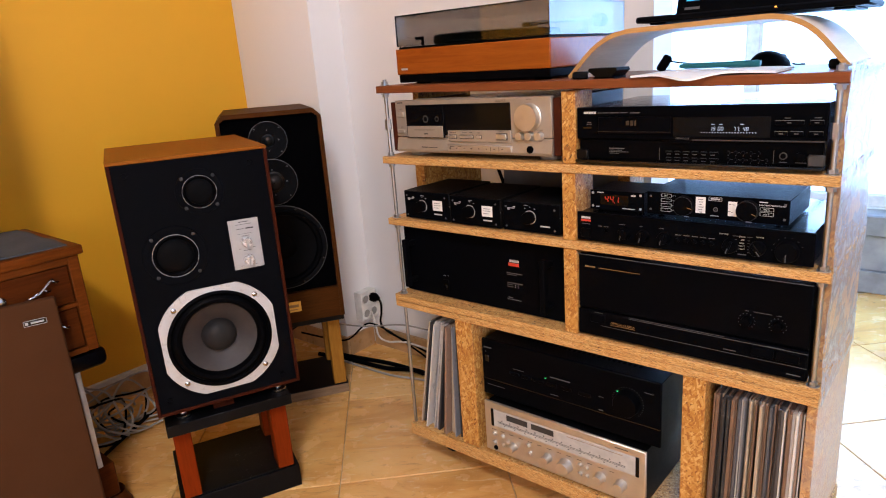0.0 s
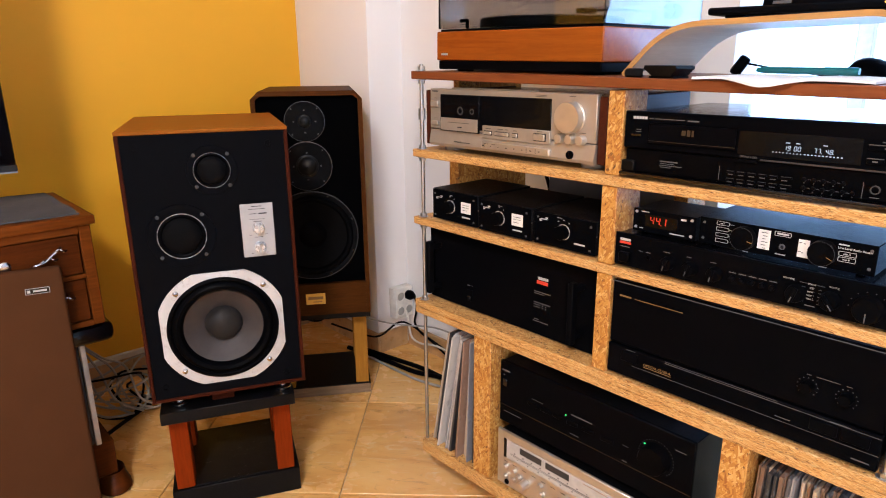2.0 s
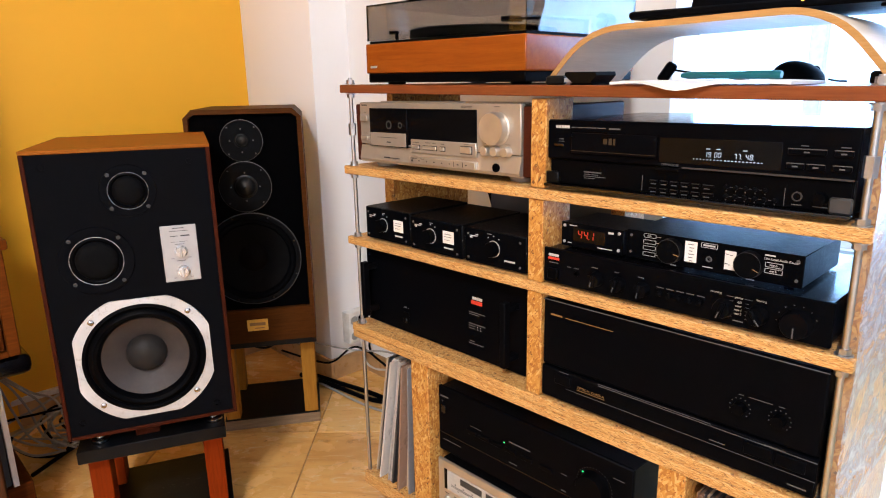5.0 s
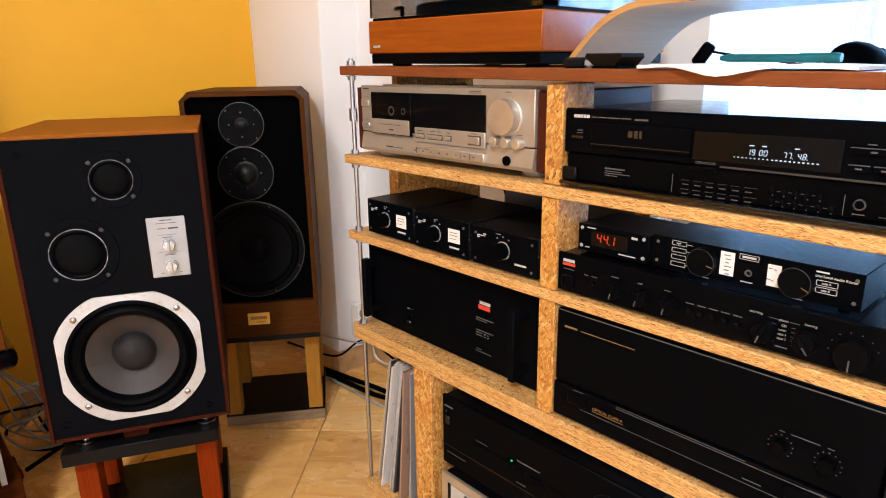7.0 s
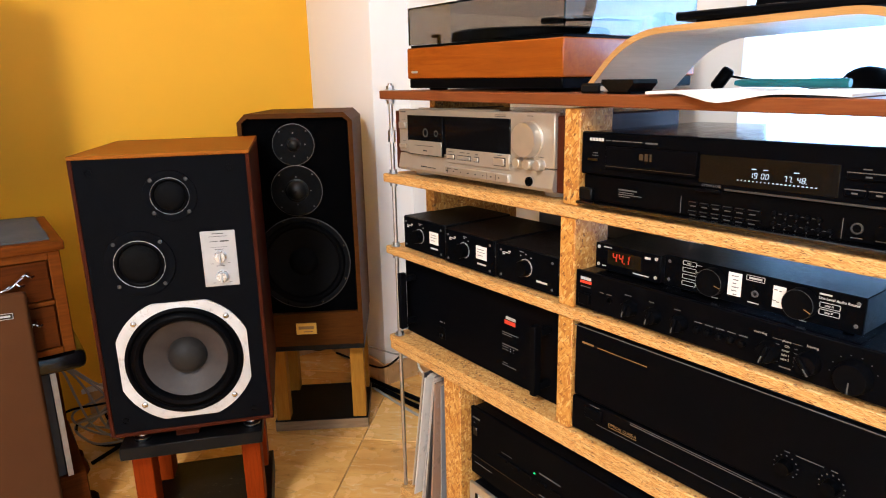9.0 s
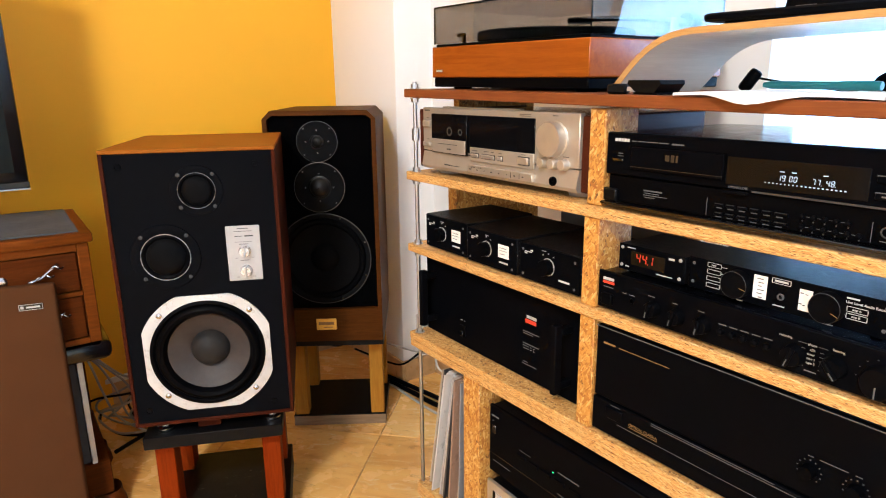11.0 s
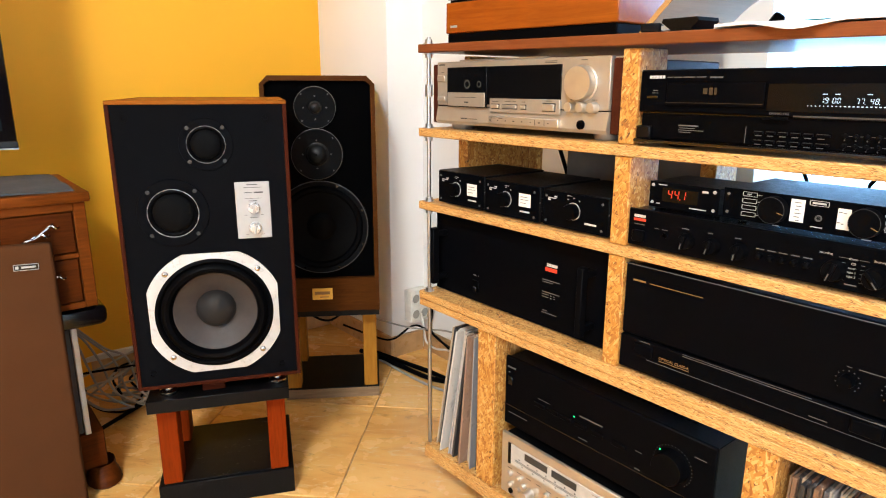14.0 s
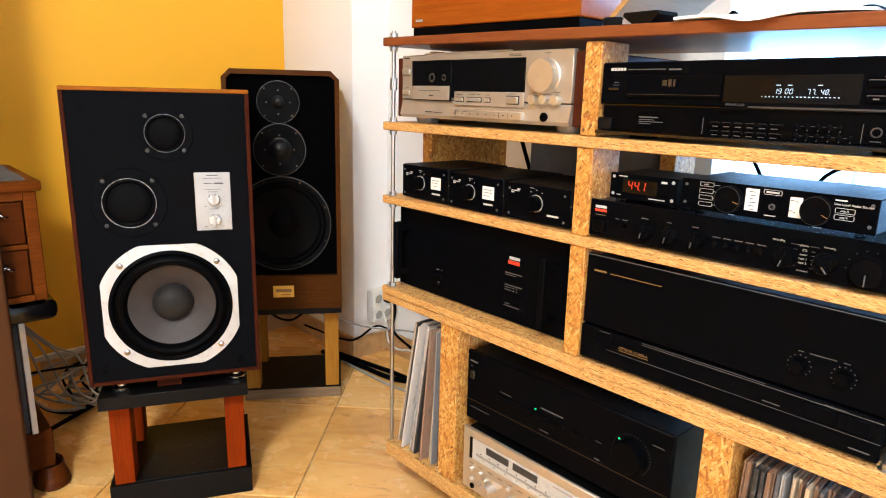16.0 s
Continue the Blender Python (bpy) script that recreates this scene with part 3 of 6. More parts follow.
def rod(x, y, z0, z1, clamp):
    r = turned("threaded_rod", rack, ZINC, (x, y, z0), [(0.0042 + 0.0004 * (i % 2), (z1 - z0) * i / 90) for i in range(91)], 10, "z", "zinc plated threaded rod")
    for z in (0.512, 0.6975, 0.715, 0.8525, 0.8705, ztop(x) - 0.018, ztop(x) + 0.001):
        lo = z in (0.6975, 0.8525) or abs(z - ztop(x) + 0.018) < 1e-6
        turned("washer", r, ZINC, (x, y, z - (0.0015 if lo else 0)), [(0.0001, 0), (0.0105, 0), (0.0105, 0.0015), (0.0001, 0.0015)], 20, "z")
        turned("nut", r, ZINC, (x, y, z + (-0.0085 if lo else 0.0015)), [(0.0001, 0), (0.0078, 0), (0.0078, 0.007), (0.0001, 0.007)], 6, "z")
    turned("coupling_nut", r, ZINC, (x, y, clamp), [(0.0001, 0), (0.008, 0), (0.008, 0.024), (0.0001, 0.024)], 6, "z")


rod(-1.113, 1.158, 0.135, ztop(-1.113) + 0.014, 0.935)
rod(-0.166, 1.156, 0.505, ztop(-0.166) + 0.012, 0.925)
for x in (-1.07, -0.66, -0.22):
    for y in (1.262, 1.42):
        c = bx("castor", rack, ZINC, (x - 0.018, x + 0.018, y - 0.018, y + 0.018, 0.094, 0.0995), 0.001, "swivel castor with black wheel")
        part("fork", box(box(bm_new(), x - 0.017, x - 0.013, y - 0.012, y + 0.02, 0.03, 0.094), x + 0.013, x + 0.017, y - 0.012, y + 0.02, 0.03, 0.094), ZINC, c)
        turned("wheel", c, RUBBER, (x - 0.011, y + 0.006, 0.0335), [(0.0001, 0), (0.028, 0), (0.0335, 0.004), (0.0335, 0.018), (0.028, 0.022), (0.0001, 0.022)], 24, "x")

# ---- turntable ----
TT = thing("turntable", pose(-1.105, 1.196, ztop(-0.9) - 0.001, 0, TILT_TOP * 0.9, 0), "teak veneered record turntable with smoked acrylic lid", "turntable")
W, D = 0.425, 0.345
for x in (0.045, W - 0.045):
    for y in (0.045, D - 0.045):
        turned("foot", TT, RUBBER, (x, y, 0.0), [(0.016, 0), (0.019, 0.007), (0.019, 0.009)], 20, "z")
bx("base_tray", TT, BLACK, (0.003, W - 0.003, 0.003, D - 0.003, 0.008, 0.026), 0.002)
bx("plinth", TT, TEAK, (0, W, 0, D, 0.026, 0.085), 0.002, "orange-brown teak veneer plinth")
bx("deck_plate", TT, BLACK, (0.006, W - 0.006, 0.006, D - 0.006, 0.085, 0.090), 0.001)
turned("platter", TT, BLACK, (0.175, 0.170, 0.091), [(0.0001, 0), (0.145, 0), (0.150, 0.003), (0.150, 0.018), (0.146, 0.021), (0.0001, 0.021)], 64, "z", "black rubber covered platter")
arm = turned("tonearm", TT, CHROME, (0.365, 0.270, 0.090), [(0.0001, 0), (0.026, 0), (0.026, 0.012), (0.012, 0.014), (0.012, 0.038), (0.0001, 0.038)], 28, "z")
part("arm_tube", tube(bm_new(), [(0.365, 0.315, 0.124), (0.365, 0.27, 0.124), (0.362, 0.16, 0.122), (0.345, 0.075, 0.119)], 0.0045), CHROME, arm)
part("headshell", box(bm_new(), 0.330, 0.352, 0.045, 0.082, 0.111, 0.120, 0.002), BLACK, arm)
turned("counterweight", arm, BLACK, (0.365, 0.340, 0.124), [(0.0001, 0), (0.015, 0), (0.015, 0.03), (0.0001, 0.03)], 24)
part("arm_lift", tube(bm_new(), [(0.05, 0.045, 0.090), (0.05, 0.045, 0.104), (0.05, 0.045, 0.108), (0.03, 0.045, 0.108)], 0.004), BLACK, TT)
lid = bm_new()
shells = []
for g_, top_ in ((0.003, 0.1605), (0.0065, 0.157)):
    lo = [lid.verts.new(p) for p in ((g_, g_, 0.0905), (W - g_, g_, 0.0905), (W - g_, D - g_, 0.0905), (g_, D - g_, 0.0905))]
    hi = [lid.verts.new((v.co.x, v.co.y, top_)) for v in lo]
    lid.faces.new(hi)
    for k in range(4):
        lid.faces.new((lo[k], lo[(k + 1) % 4], hi[(k + 1) % 4], hi[k]))
    shells.append(lo)
for k in range(4):
    lid.faces.new((shells[0][k], shells[0][(k + 1) % 4], shells[1][(k + 1) % 4], shells[1][k]))
lid_ob = part("lid", lid, LID, TT, "smoked transparent lid, closed")
marks("badge", TT, PLATE, -0.0006, [(0.026, 0.039, 0.020, 0.0055)], "small silver maker's badge")

# ---- laptop and the desk things on the rack ----


def ply_sheet(path, th, y0, y1):
    """A bent sheet of the given thickness along (x, z) points."""
    pts = [Vector((x, 0, z)) for x, z in path]
    up = []
    for i, p in enumerate(pts):
        d = (pts[min(i + 1, len(pts) - 1)] - pts[max(i - 1, 0)]).normalized()
        up.append(p + Vector((-d.z, 0, d.x)) * th)
    bm = prism(bm_new(), [(p.x, p.z) for p in pts] + [(p.x, p.z) for p in reversed(up)], y0, y1)
    return bm


def bend(points, r=0.045, n=7):
    """Round the inner corners of an open outline."""
    out = [points[0]]
    for a, b, c in zip(points, points[1:], points[2:]):
        A, B, C = Vector(a), Vector(b), Vector(c)
        p, q = B + (A - B).normalized() * r, B + (C - B).normalized() * r
        out += [tuple((1 - t) ** 2 * p + 2 * t * (1 - t) * B + t * t * q) for t in (i / n for i in range(n + 1))]
    return out + [points[-1]]


SX = -0.640
stand = thing("laptop_stand", pose(SX, 1.205, ztop(SX) - 0.001, 0, TILT_TOP, 0), "bent birch plywood bridge carrying the laptop", "laptop stand")
path = bend([(0.0, 0.0), (0.072, 0.077), (0.400, 0.085), (0.470, 0.004)], 0.055)
part("bridge", ply_sheet(path, 0.0085, 0.0012, 0.215), PLY, stand)
part("front_edge", ply_sheet(path, 0.0085, 0.0, 0.0012), PLY_EDGE, stand, "layered plywood edge")

LZ = ztop(-0.4) + 0.088
laptop = thing("laptop", pose(-0.340, 1.350, LZ + 0.001, 0, TILT_TOP, 1), "black laptop open with a bright blue screen", "laptop")
prism_bm = bm_new()
box(prism_bm, -0.185, 0.185, -0.105, 0.090, 0.004, 0.015, 0.003)
part("base", prism_bm, BLACK_MATT, laptop)
bx("keyboard", laptop, RUBBER, (-0.15, 0.15, -0.03, 0.075, 0.015, 0.017), 0.0008)
scr = bm_new()
box(scr, -0.18, 0.18, -0.006, 0.006, 0.0, 0.235, 0.004)
bmesh.ops.transform(scr, matrix=pose(0, 0.092, 0.016, -18, 0, 0), verts=scr.verts)
lid_l = part("screen_lid", scr, BLACK, laptop)
s2b = bm_new()
box(s2b, -0.160, 0.160, -0.0075, -0.0062, 0.030, 0.222)
bmesh.ops.transform(s2b, matrix=pose(0, 0.092, 0.016, -18, 0, 0), verts=s2b.verts)
part("display", s2b, SCREEN, lid_l, "glowing blue display")
b3 = bm_new()
box(b3, -0.162, -0.132, -0.0072, -0.0062, 0.012, 0.017)
bmesh.ops.transform(b3, matrix=pose(0, 0.092, 0.016, -18, 0, 0), verts=b3.verts)
part("maker_badge", b3, GREY_PRINT, lid_l)
marks("status_light", laptop, AMBER_LED, -0.1055, [(0.055, 0.012, 0.003, 0.002)], "small amber light")
for x in (-0.15, 0.15):
    bx("foot", laptop, RUBBER, (x - 0.015, x + 0.015, -0.085, 0.06, 0.0, 0.004), 0.001)

note = thing("notebook", pose(-0.372, 1.215, ztop(-0.372), 0, TILT_TOP, 3), "open white notebook lying over the board's edge", "notebook")
nb = bm_new()
NX, NY = 18, 6
for layer, (th, dz) in enumerate(((0.0, 0.0), (0.003, 0.0035))):
    grid = []
    for j in range(NY + 1):
        row = []
        for i in range(NX + 1):
            u, v = i / NX * 2 - 1, j / NY
            droop = -0.009 * max(0, 1 - v * 6.5) * max(0, 1 - abs(u + 0.15) * 2.2)
            ripple = 0.004 * (1 - abs(u)) * abs(u) * 4 * 0.5
            row.append(nb.verts.new((u * 0.115, -0.076 - 0.020 * max(0, 1 - abs(u + 0.15) * 1.9) * (1 - v) + v * 0.155, 0.001 + dz + ripple + droop)))
        grid.append(row)
    for a, b in zip(grid, grid[1:]):
        for i in range(NX):
            nb.faces.new((a[i], a[i + 1], b[i + 1], b[i])).smooth = True
bmesh.ops.bridge_loops(nb, edges=[e for e in nb.edges if e.is_boundary])
part("paper_block", nb, PAPER, note)

pen = thing("pen", pose(-0.384, 1.285, ztop(-0.384) + 0.0125, 0, TILT_TOP, -3), "teal plastic marker lying on the notebook", "pen")
turned("barrel", pen, TEAL, (-0.072, 0, 0), [(0.0001, 0), (0.003, 0.001), (0.0052, 0.012), (0.0052, 0.10), (0.0001, 0.10)], 16, "x")
turned("cap", pen, TEAL, (0.028, 0, 0), [(0.0001, 0), (0.0058, 0), (0.0058, 0.042), (0.005, 0.046), (0.0001, 0.046)], 16, "x")

mouse = thing("computer_mouse", pose(-0.312, 1.350, ztop(-0.312), 0, TILT_TOP, 55), "black computer mouse on the top board", "mouse")
mb = bm_new()
bmesh.ops.create_uvsphere(mb, u_segments=24, v_segments=14, radius=1.0)
for v in mb.verts:
    x, y, z = v.co
    v.co = (x * 0.042, y * 0.023 * (1 - 0.12 * x), max(z, -0.15) * 0.027 * (1 - 0.22 * x) + 0.004)
for f in mb.faces:
    f.smooth = True
part("shell", mb, BLACK_MATT, mouse)
turned("scroll_wheel", mouse, RUBBER, (0.024, 0.004, 0.0165), [(0.0001, 0), (0.008, 0), (0.008, 0.008), (0.0001, 0.008)], 18)
part("cable", tube(bm_new(), [(0.05, 0, 0.006), (0.075, 0.015, 0.004), (0.105, 0.03, 0.0035)], 0.0017), RUBBER, mouse)

wedge = thing("adapter_box", pose(-0.550, 1.182, ztop(-0.55), 0, TILT_TOP, -8), "black plastic adapter with sloping sides on the top board", "adapter")
part("case", prism(bm_new(), [(-0.014, 0.003), (0.020, 0.003), (0.031, 0.014), (0.029, 0.019), (-0.029, 0.019), (-0.031, 0.014)], -0.018, 0.026), BLACK_BOX, wedge)
bx("foot_plate", wedge, BLACK, (-0.020, 0.024, -0.016, 0.024, 0, 0.003))
stick = thing("usb_dongle", pose(-0.598, 1.170, ztop(-0.598), 0, TILT_TOP, 14), "small black plug lying on the top board", "plug")
bx("body", stick, BLACK_BOX, (-0.016, 0.014, -0.008, 0.008, 0, 0.014), 0.003)
bx("connector", stick, ZINC, (0.014, 0.026, -0.005, 0.005, 0.004, 0.010))
lead = thing("usb_lead", pose(-0.505, 1.340, ztop(-0.505), 0, TILT_TOP, 30), "black plug with thin dark lead", "cable")
plug_bm = box(bm_new(), -0.009, 0.009, -0.008, 0.008, -0.017, 0.017, 0.005, 2)
bmesh.ops.transform(plug_bm, matrix=pose(0, 0, 0.0175, 0, 32, 0), verts=plug_bm.verts)
part("plug", plug_bm, BLACK, lead)
part("lead", tube(bm_new(), [(0.006, 0, 0.022), (0.05, -0.03, 0.014), (0.12, -0.05, 0.004), (0.165, -0.07, 0.002)], 0.0016), RUBBER, lead)
nubs = thing("small_plug", pose(-0.190, 1.262, ztop(-0.19), 0, TILT_TOP, 0), "small dark blue plug near the board's end", "plug")
bx("body", nubs, BLACK_BOX, (-0.012, 0.012, -0.008, 0.008, 0, 0.016), 0.003)

# ---- the hi-fi units; each has its front at y = 0, x to the right, z up from its shelf ----


def unit(name, x0, x1, y, z, label, category):
    return thing(name, pose(x0, y, z), label, category), x1 - x0


def feet(t, w, d, h, r=0.02, material=BLACK):
    for x in (0.05, w - 0.05):
        for y in (0.045, d - 0.05):
            turned("foot", t, material, (x, y, 0), [(r * 0.9, 0), (r, h * 0.5), (r, h)], 20, "z")


# cassette deck
deck, w = unit("cassette_deck", -1.106, -0.640, 1.160, 0.8705, "champagne cassette deck with dark rosewood cheeks", "cassette deck")
feet(deck, w, 0.27, 0.013, 0.024, SILVER)
H0, H1 = 0.012, 0.132
bx("case", deck, BLACK_TOP, (0.02, w - 0.02, 0.012, 0.28, H0, H1 - 0.006), 0.001)
bx("cheek", deck, CHEEK, (0, 0.0185, 0.004, 0.285, H0, H1 - 0.004), 0.002, "dark rosewood side cheek")
bx("cheek", deck, CHEEK, (w - 0.0185, w, 0.004, 0.285, H0, H1 - 0.004), 0.002, "dark rosewood side cheek")
bx("front_panel", deck, SILVER, (0.019, w - 0.019, 0, 0.012, H0 + 0.036, H1), 0.0015, "champagne aluminium front")
lower = bm_new()
prism(lower, [(0.0, 0.0), (0.012, 0.0), (0.012, 0.034), (0.002, 0.034), (-0.004, 0.006)], 0.019, w - 0.019)
for v in lower.verts:
    v.co = (v.co.y, v.co.x, v.co.z + H0)
part("lower_panel", lower, SILVER, deck, "sloping champagne lower panel")
bx("top_trim", deck, SILVER, (0.085, 0.31, 0.002, 0.012, H1, H1 + 0.003), 0.001)
win_ = bx("window", deck, SMOKED, (0.057, 0.350, -0.002, 0.001, 0.052, 0.121), 0.0008, "smoked black window")
door = bx("cassette_door", deck, SMOKED, (0.057, 0.172, -0.0055, -0.002, 0.046, 0.121), 0.0008, "cassette door")
bx("door_trim", door, SILVER, (0.060, 0.169, -0.0072, -0.0055, 0.0475, 0.0735), 0.0006)
for x, r in ((0.118, 0.0085), (0.152, 0.006)):
    turned("spindle", door, DARK_PRINT, (x, -0.0055, 0.089), [(r, 0), (r, 0.0004), (r * 0.62, 0.0005)], 22)
    turned("spindle_hub", door, BLACK, (x, -0.0055, 0.089), [(r * 0.6, 0.0003), (0.003, 0.0005), (0.0025, 0.002), (0.0001, 0.002)], 18)
marks("maker_mark", door, DARK_PRINT, -0.0072, [(0.118, 0.0555, 0.012, 0.003), (0.114, 0.0645, 0.062, 0.0012)])
pan = bx("button_panel", deck, SILVER, (0.180, 0.351, -0.0045, 0.0, 0.0385, 0.0640), 0.0012)
for x0, x1 in ((0.186, 0.206), (0.216, 0.252), (0.262, 0.274)):
    bx("button", pan, SILVER_COOL, (x0, x1, -0.0075, -0.0045, 0.0465, 0.0530), 0.001)
    part("button_gap", box(bm_new(), x0 - 0.0012, x1 + 0.0012, -0.0048, -0.0044, 0.0452, 0.0542), DARK_PRINT, pan)
bx("button", pan, SILVER_COOL, (0.315, 0.341, -0.0085, -0.0045, 0.045, 0.0565), 0.0012)
part("button_gap", box(bm_new(), 0.3135, 0.3425, -0.0048, -0.0044, 0.0435, 0.058), DARK_PRINT, pan)
marks("panel_print", pan, DARK_PRINT, -0.0046, [(0.196, 0.0585, 0.016, 0.0012), (0.229, 0.0590, 0.014, 0.0012), (0.246, 0.0590, 0.008, 0.0012), (0.268, 0.0585, 0.008, 0.0012), (0.328, 0.0612, 0.012, 0.0010)])
for z in (0.094, 0.056):
    bx("button", deck, SILVER, (0.025, 0.049, -0.006, 0.0, z, z + (0.013 if z > 0.08 else 0.009)), 0.0015)
turned("level_knob", deck, SILVER_COOL, (0.395, 0, 0.0905), [(0.0285, 0), (0.0285, 0.002), (0.0270, 0.003), (0.0270, 0.015), (0.026, 0.0175), (0.0001, 0.0175)], 48, label="large brushed level knob")
for x in (0.3735, 0.3965, 0.4195):
    turned("small_knob", deck, SILVER_COOL, (x, 0, 0.0525), [(0.0095, 0), (0.008, 0.002), (0.008, 0.011), (0.0072, 0.012), (0.0001, 0.012)], 28)
turned("headphone_jack", deck, BLACK, (0.397, -0.003, 0.0250), [(0.0075, 0), (0.0075, 0.003), (0.005, 0.0035), (0.0045, 0.001), (0.0001, 0.001)], 24)
bx("transport_strip", deck, SILVER_COOL, (0.180, 0.352, -0.0085, 0.0, 0.0180, 0.0315), 0.001)
marks("markings", deck, DARK_PRINT, -0.0002, [(0.035, 0.1265, 0.018, 0.003), (0.325, 0.1265, 0.026, 0.0012), (0.325, 0.124, 0.026, 0.0012), (0.395, 0.1265, 0.012, 0.0012), (0.3735, 0.0645, 0.010, 0.001), (0.3965, 0.0645, 0.008, 0.001), (0.4195, 0.0645, 0.012, 0.001),
                                           (0.037, 0.112, 0.008, 0.001), (0.037, 0.070, 0.008, 0.001)], "small dark print")
marks("lower_print", deck, DARK_PRINT, -0.0045, [(0.108, 0.0245, 0.018, 0.0026), (0.133, 0.0240, 0.026, 0.0012)])
marks("transport_marks", deck, DARK_PRINT, -0.0086, [(0.187 + 0.0205 * i, 0.0245, 0.004 - 0.001 * (i % 3), 0.0024) for i in range(8)] + [(0.300 - 0.022 * i, 0.0248, 0.0006, 0.012) for i in (-1, 0, 5)] + [(0.195, 0.0285, 0.012, 0.001), (0.215, 0.0285, 0.010, 0.001)])

# three small switch boxes
for i, (x0, tag_) in enumerate(((-1.083, "one paper sticker"), (-0.935, "one paper sticker"), (-0.788, "no sticker"))):
    wb = 0.142
    y = (1.160, 1.157, 1.160)[i]
    sw, _ = unit("switch_box", x0, x0 + wb, y, 0.715, "small black steel switch box with " + tag_, "switch box")
    tagged(sw, group="switch boxes on the shelf")
    for x in (0.02, wb - 0.02):
        for yy in (0.02, 0.15):
            turned("foot", sw, RUBBER, (x, yy, 0), [(0.006, 0), (0.006, 0.004)], 14, "z")
    bx("case", sw, DUSTY_BOX, (0, wb, 0.002, 0.17, 0.004, 0.071 - 0.002 * i), 0.001)
    bx("front_panel", sw, BLACK_BRUSH, (0.001, wb - 0.001, 0, 0.002, 0.004, 0.070 - 0.002 * i), 0.0004)
    turned("selector_knob", sw, BLACK, (0.058 + 0.012 * (i == 2), 0, 0.036), [(0.0135, 0), (0.0135, 0.012), (0.0125, 0.014), (0.0001, 0.014)], 28)
    turned("knob_ring", sw, BRIGHT_RING, (0.058 + 0.012 * (i == 2), -0.0002, 0.036), [(0.0150, 0), (0.0150, 0.001), (0.0137, 0.0012), (0.0137, 0.0)], 32)
    if i < 2:
        bx("sticker", sw, STICKER, (0.092, 0.121, -0.0006, 0.0, 0.028, 0.052), 0, "white handwritten sticker")
        marks("ink", sw, GREY_PRINT, -0.0008, [(0.106, 0.046, 0.018, 0.0012), (0.106, 0.041, 0.020, 0.001), (0.104, 0.035, 0.014, 0.001)])
    kx = 0.058 + 0.012 * (i == 2)
    dots = [(kx + 0.0225 * math.cos(a), 0.036 + 0.0225 * math.sin(a), 0.0022, 0.0022) for a in (0.5, 1.0, 1.57, 2.15, 2.65)]
    marks("markings", sw, WHITE_PRINT, -0.0001, dots[1:4 - (i < 2)] + [(0.107, 0.019, 0.024, 0.004), (0.022, 0.053, 0.018, 0.0018), (0.030, 0.056, 0.006, 0.003), (0.016, 0.050, 0.006, 0.003), (0.060, 0.0615, 0.01, 0.001)], "white print")
    for sx in (0.009, wb - 0.012):
        for sz in (0.012, 0.060 - 0.002 * i):
            turned("screw", sw, GREY_PRINT, (sx, 0, sz), [(0.0022, 0), (0.0022, 0.0012), (0.0001, 0.0014)], 12)

# power amplifier with handles
amp1, w = unit("power_amplifier", -1.118, -0.634, 1.183, 0.512, "black rack-width power amplifier with side handles", "amplifier")
feet(amp1, w, 0.27, 0.006)
bx("front_panel", amp1, BLACK_BRUSH, (0, w, 0, 0.006, 0.004, 0.180), 0.001)
bx("case", amp1, BLACK_BOX, (0.024, w - 0.02, 0.006, 0.28, 0.010, 0.172), 0.001)
for x in (0.027, w - 0.056):
    hb = box(bm_new(), x, x + 0.012, -0.040, -0.024, 0.026, 0.150, 0.0015)
    box(hb, x, x + 0.012, -0.025, 0.0, 0.034, 0.046, 0.001)
    box(hb, x, x + 0.012, -0.025, 0.0, 0.130, 0.142, 0.001)
    part("handle", hb, BLACK_MATT, amp1, "black bar handle")
sw1 = bx("power_switch", amp1, RUBBER, (0.124, 0.142, -0.003, 0, 0.024, 0.050), 0.001)
bx("rocker", sw1, BLACK_TOP, (0.127, 0.139, -0.007, -0.003, 0.027, 0.038), 0.0015)
marks("badge", amp1, RED_PRINT, -0.0002, [(0.337, 0.1175, 0.028, 0.0095)], "red and white maker's badge")
marks("badge_top", amp1, WHITE_PRINT, -0.0003, [(0.3285 + 0.0052 * i, 0.126, 0.0042, 0.0072) for i in range(5)])
marks("markings", amp1, GREY_PRINT, -0.0001, [(0.338, 0.0965, 0.042, 0.0022), (0.330, 0.0925, 0.026, 0.0016), (0.338, 0.0730, 0.042, 0.0022), (0.325, 0.0685, 0.016, 0.0016), (0.325, 0.0635, 0.016, 0.0016), (0.325, 0.037, 0.012, 0.0018), (0.335, 0.0325, 0.038, 0.0020)], "lines of fine white print")
marks("indicator_dots", amp1, WHITE_PRINT, -0.0001, [(0.339, 0.0685, 0.0014, 0.0014), (0.347, 0.0685, 0.0014, 0.0014), (0.339, 0.0635, 0.0014, 0.0014), (0.347, 0.0635, 0.0014, 0.0014), (0.128, 0.0600, 0.008, 0.0014), (0.139, 0.0600, 0.0012, 0.0014)])
for sx in (0.010, w - 0.010):
    for sz in (0.028, 0.158):
        turned("screw", amp1, BLACK_TOP, (sx, 0, sz), [(0.0035, 0), (0.003, 0.0015), (0.0001, 0.0018)], 12)

# cd player
cd, w = unit("cd_player", -0.5985, -0.1765, 1.151, 0.8705, "black compact disc player with lit display and open lower flap", "cd player")
feet(cd, w, 0.26, 0.009, 0.022)
bx("case", cd, BLACK_TOP, (0.001, w - 0.001, 0.010, 0.285, 0.009, 0.1075), 0.0012, "glossy black steel cover")
bx("upper_front", cd, BLACK_BRUSH, (0, w, 0, 0.010, 0.0495, 0.1085), 0.002)
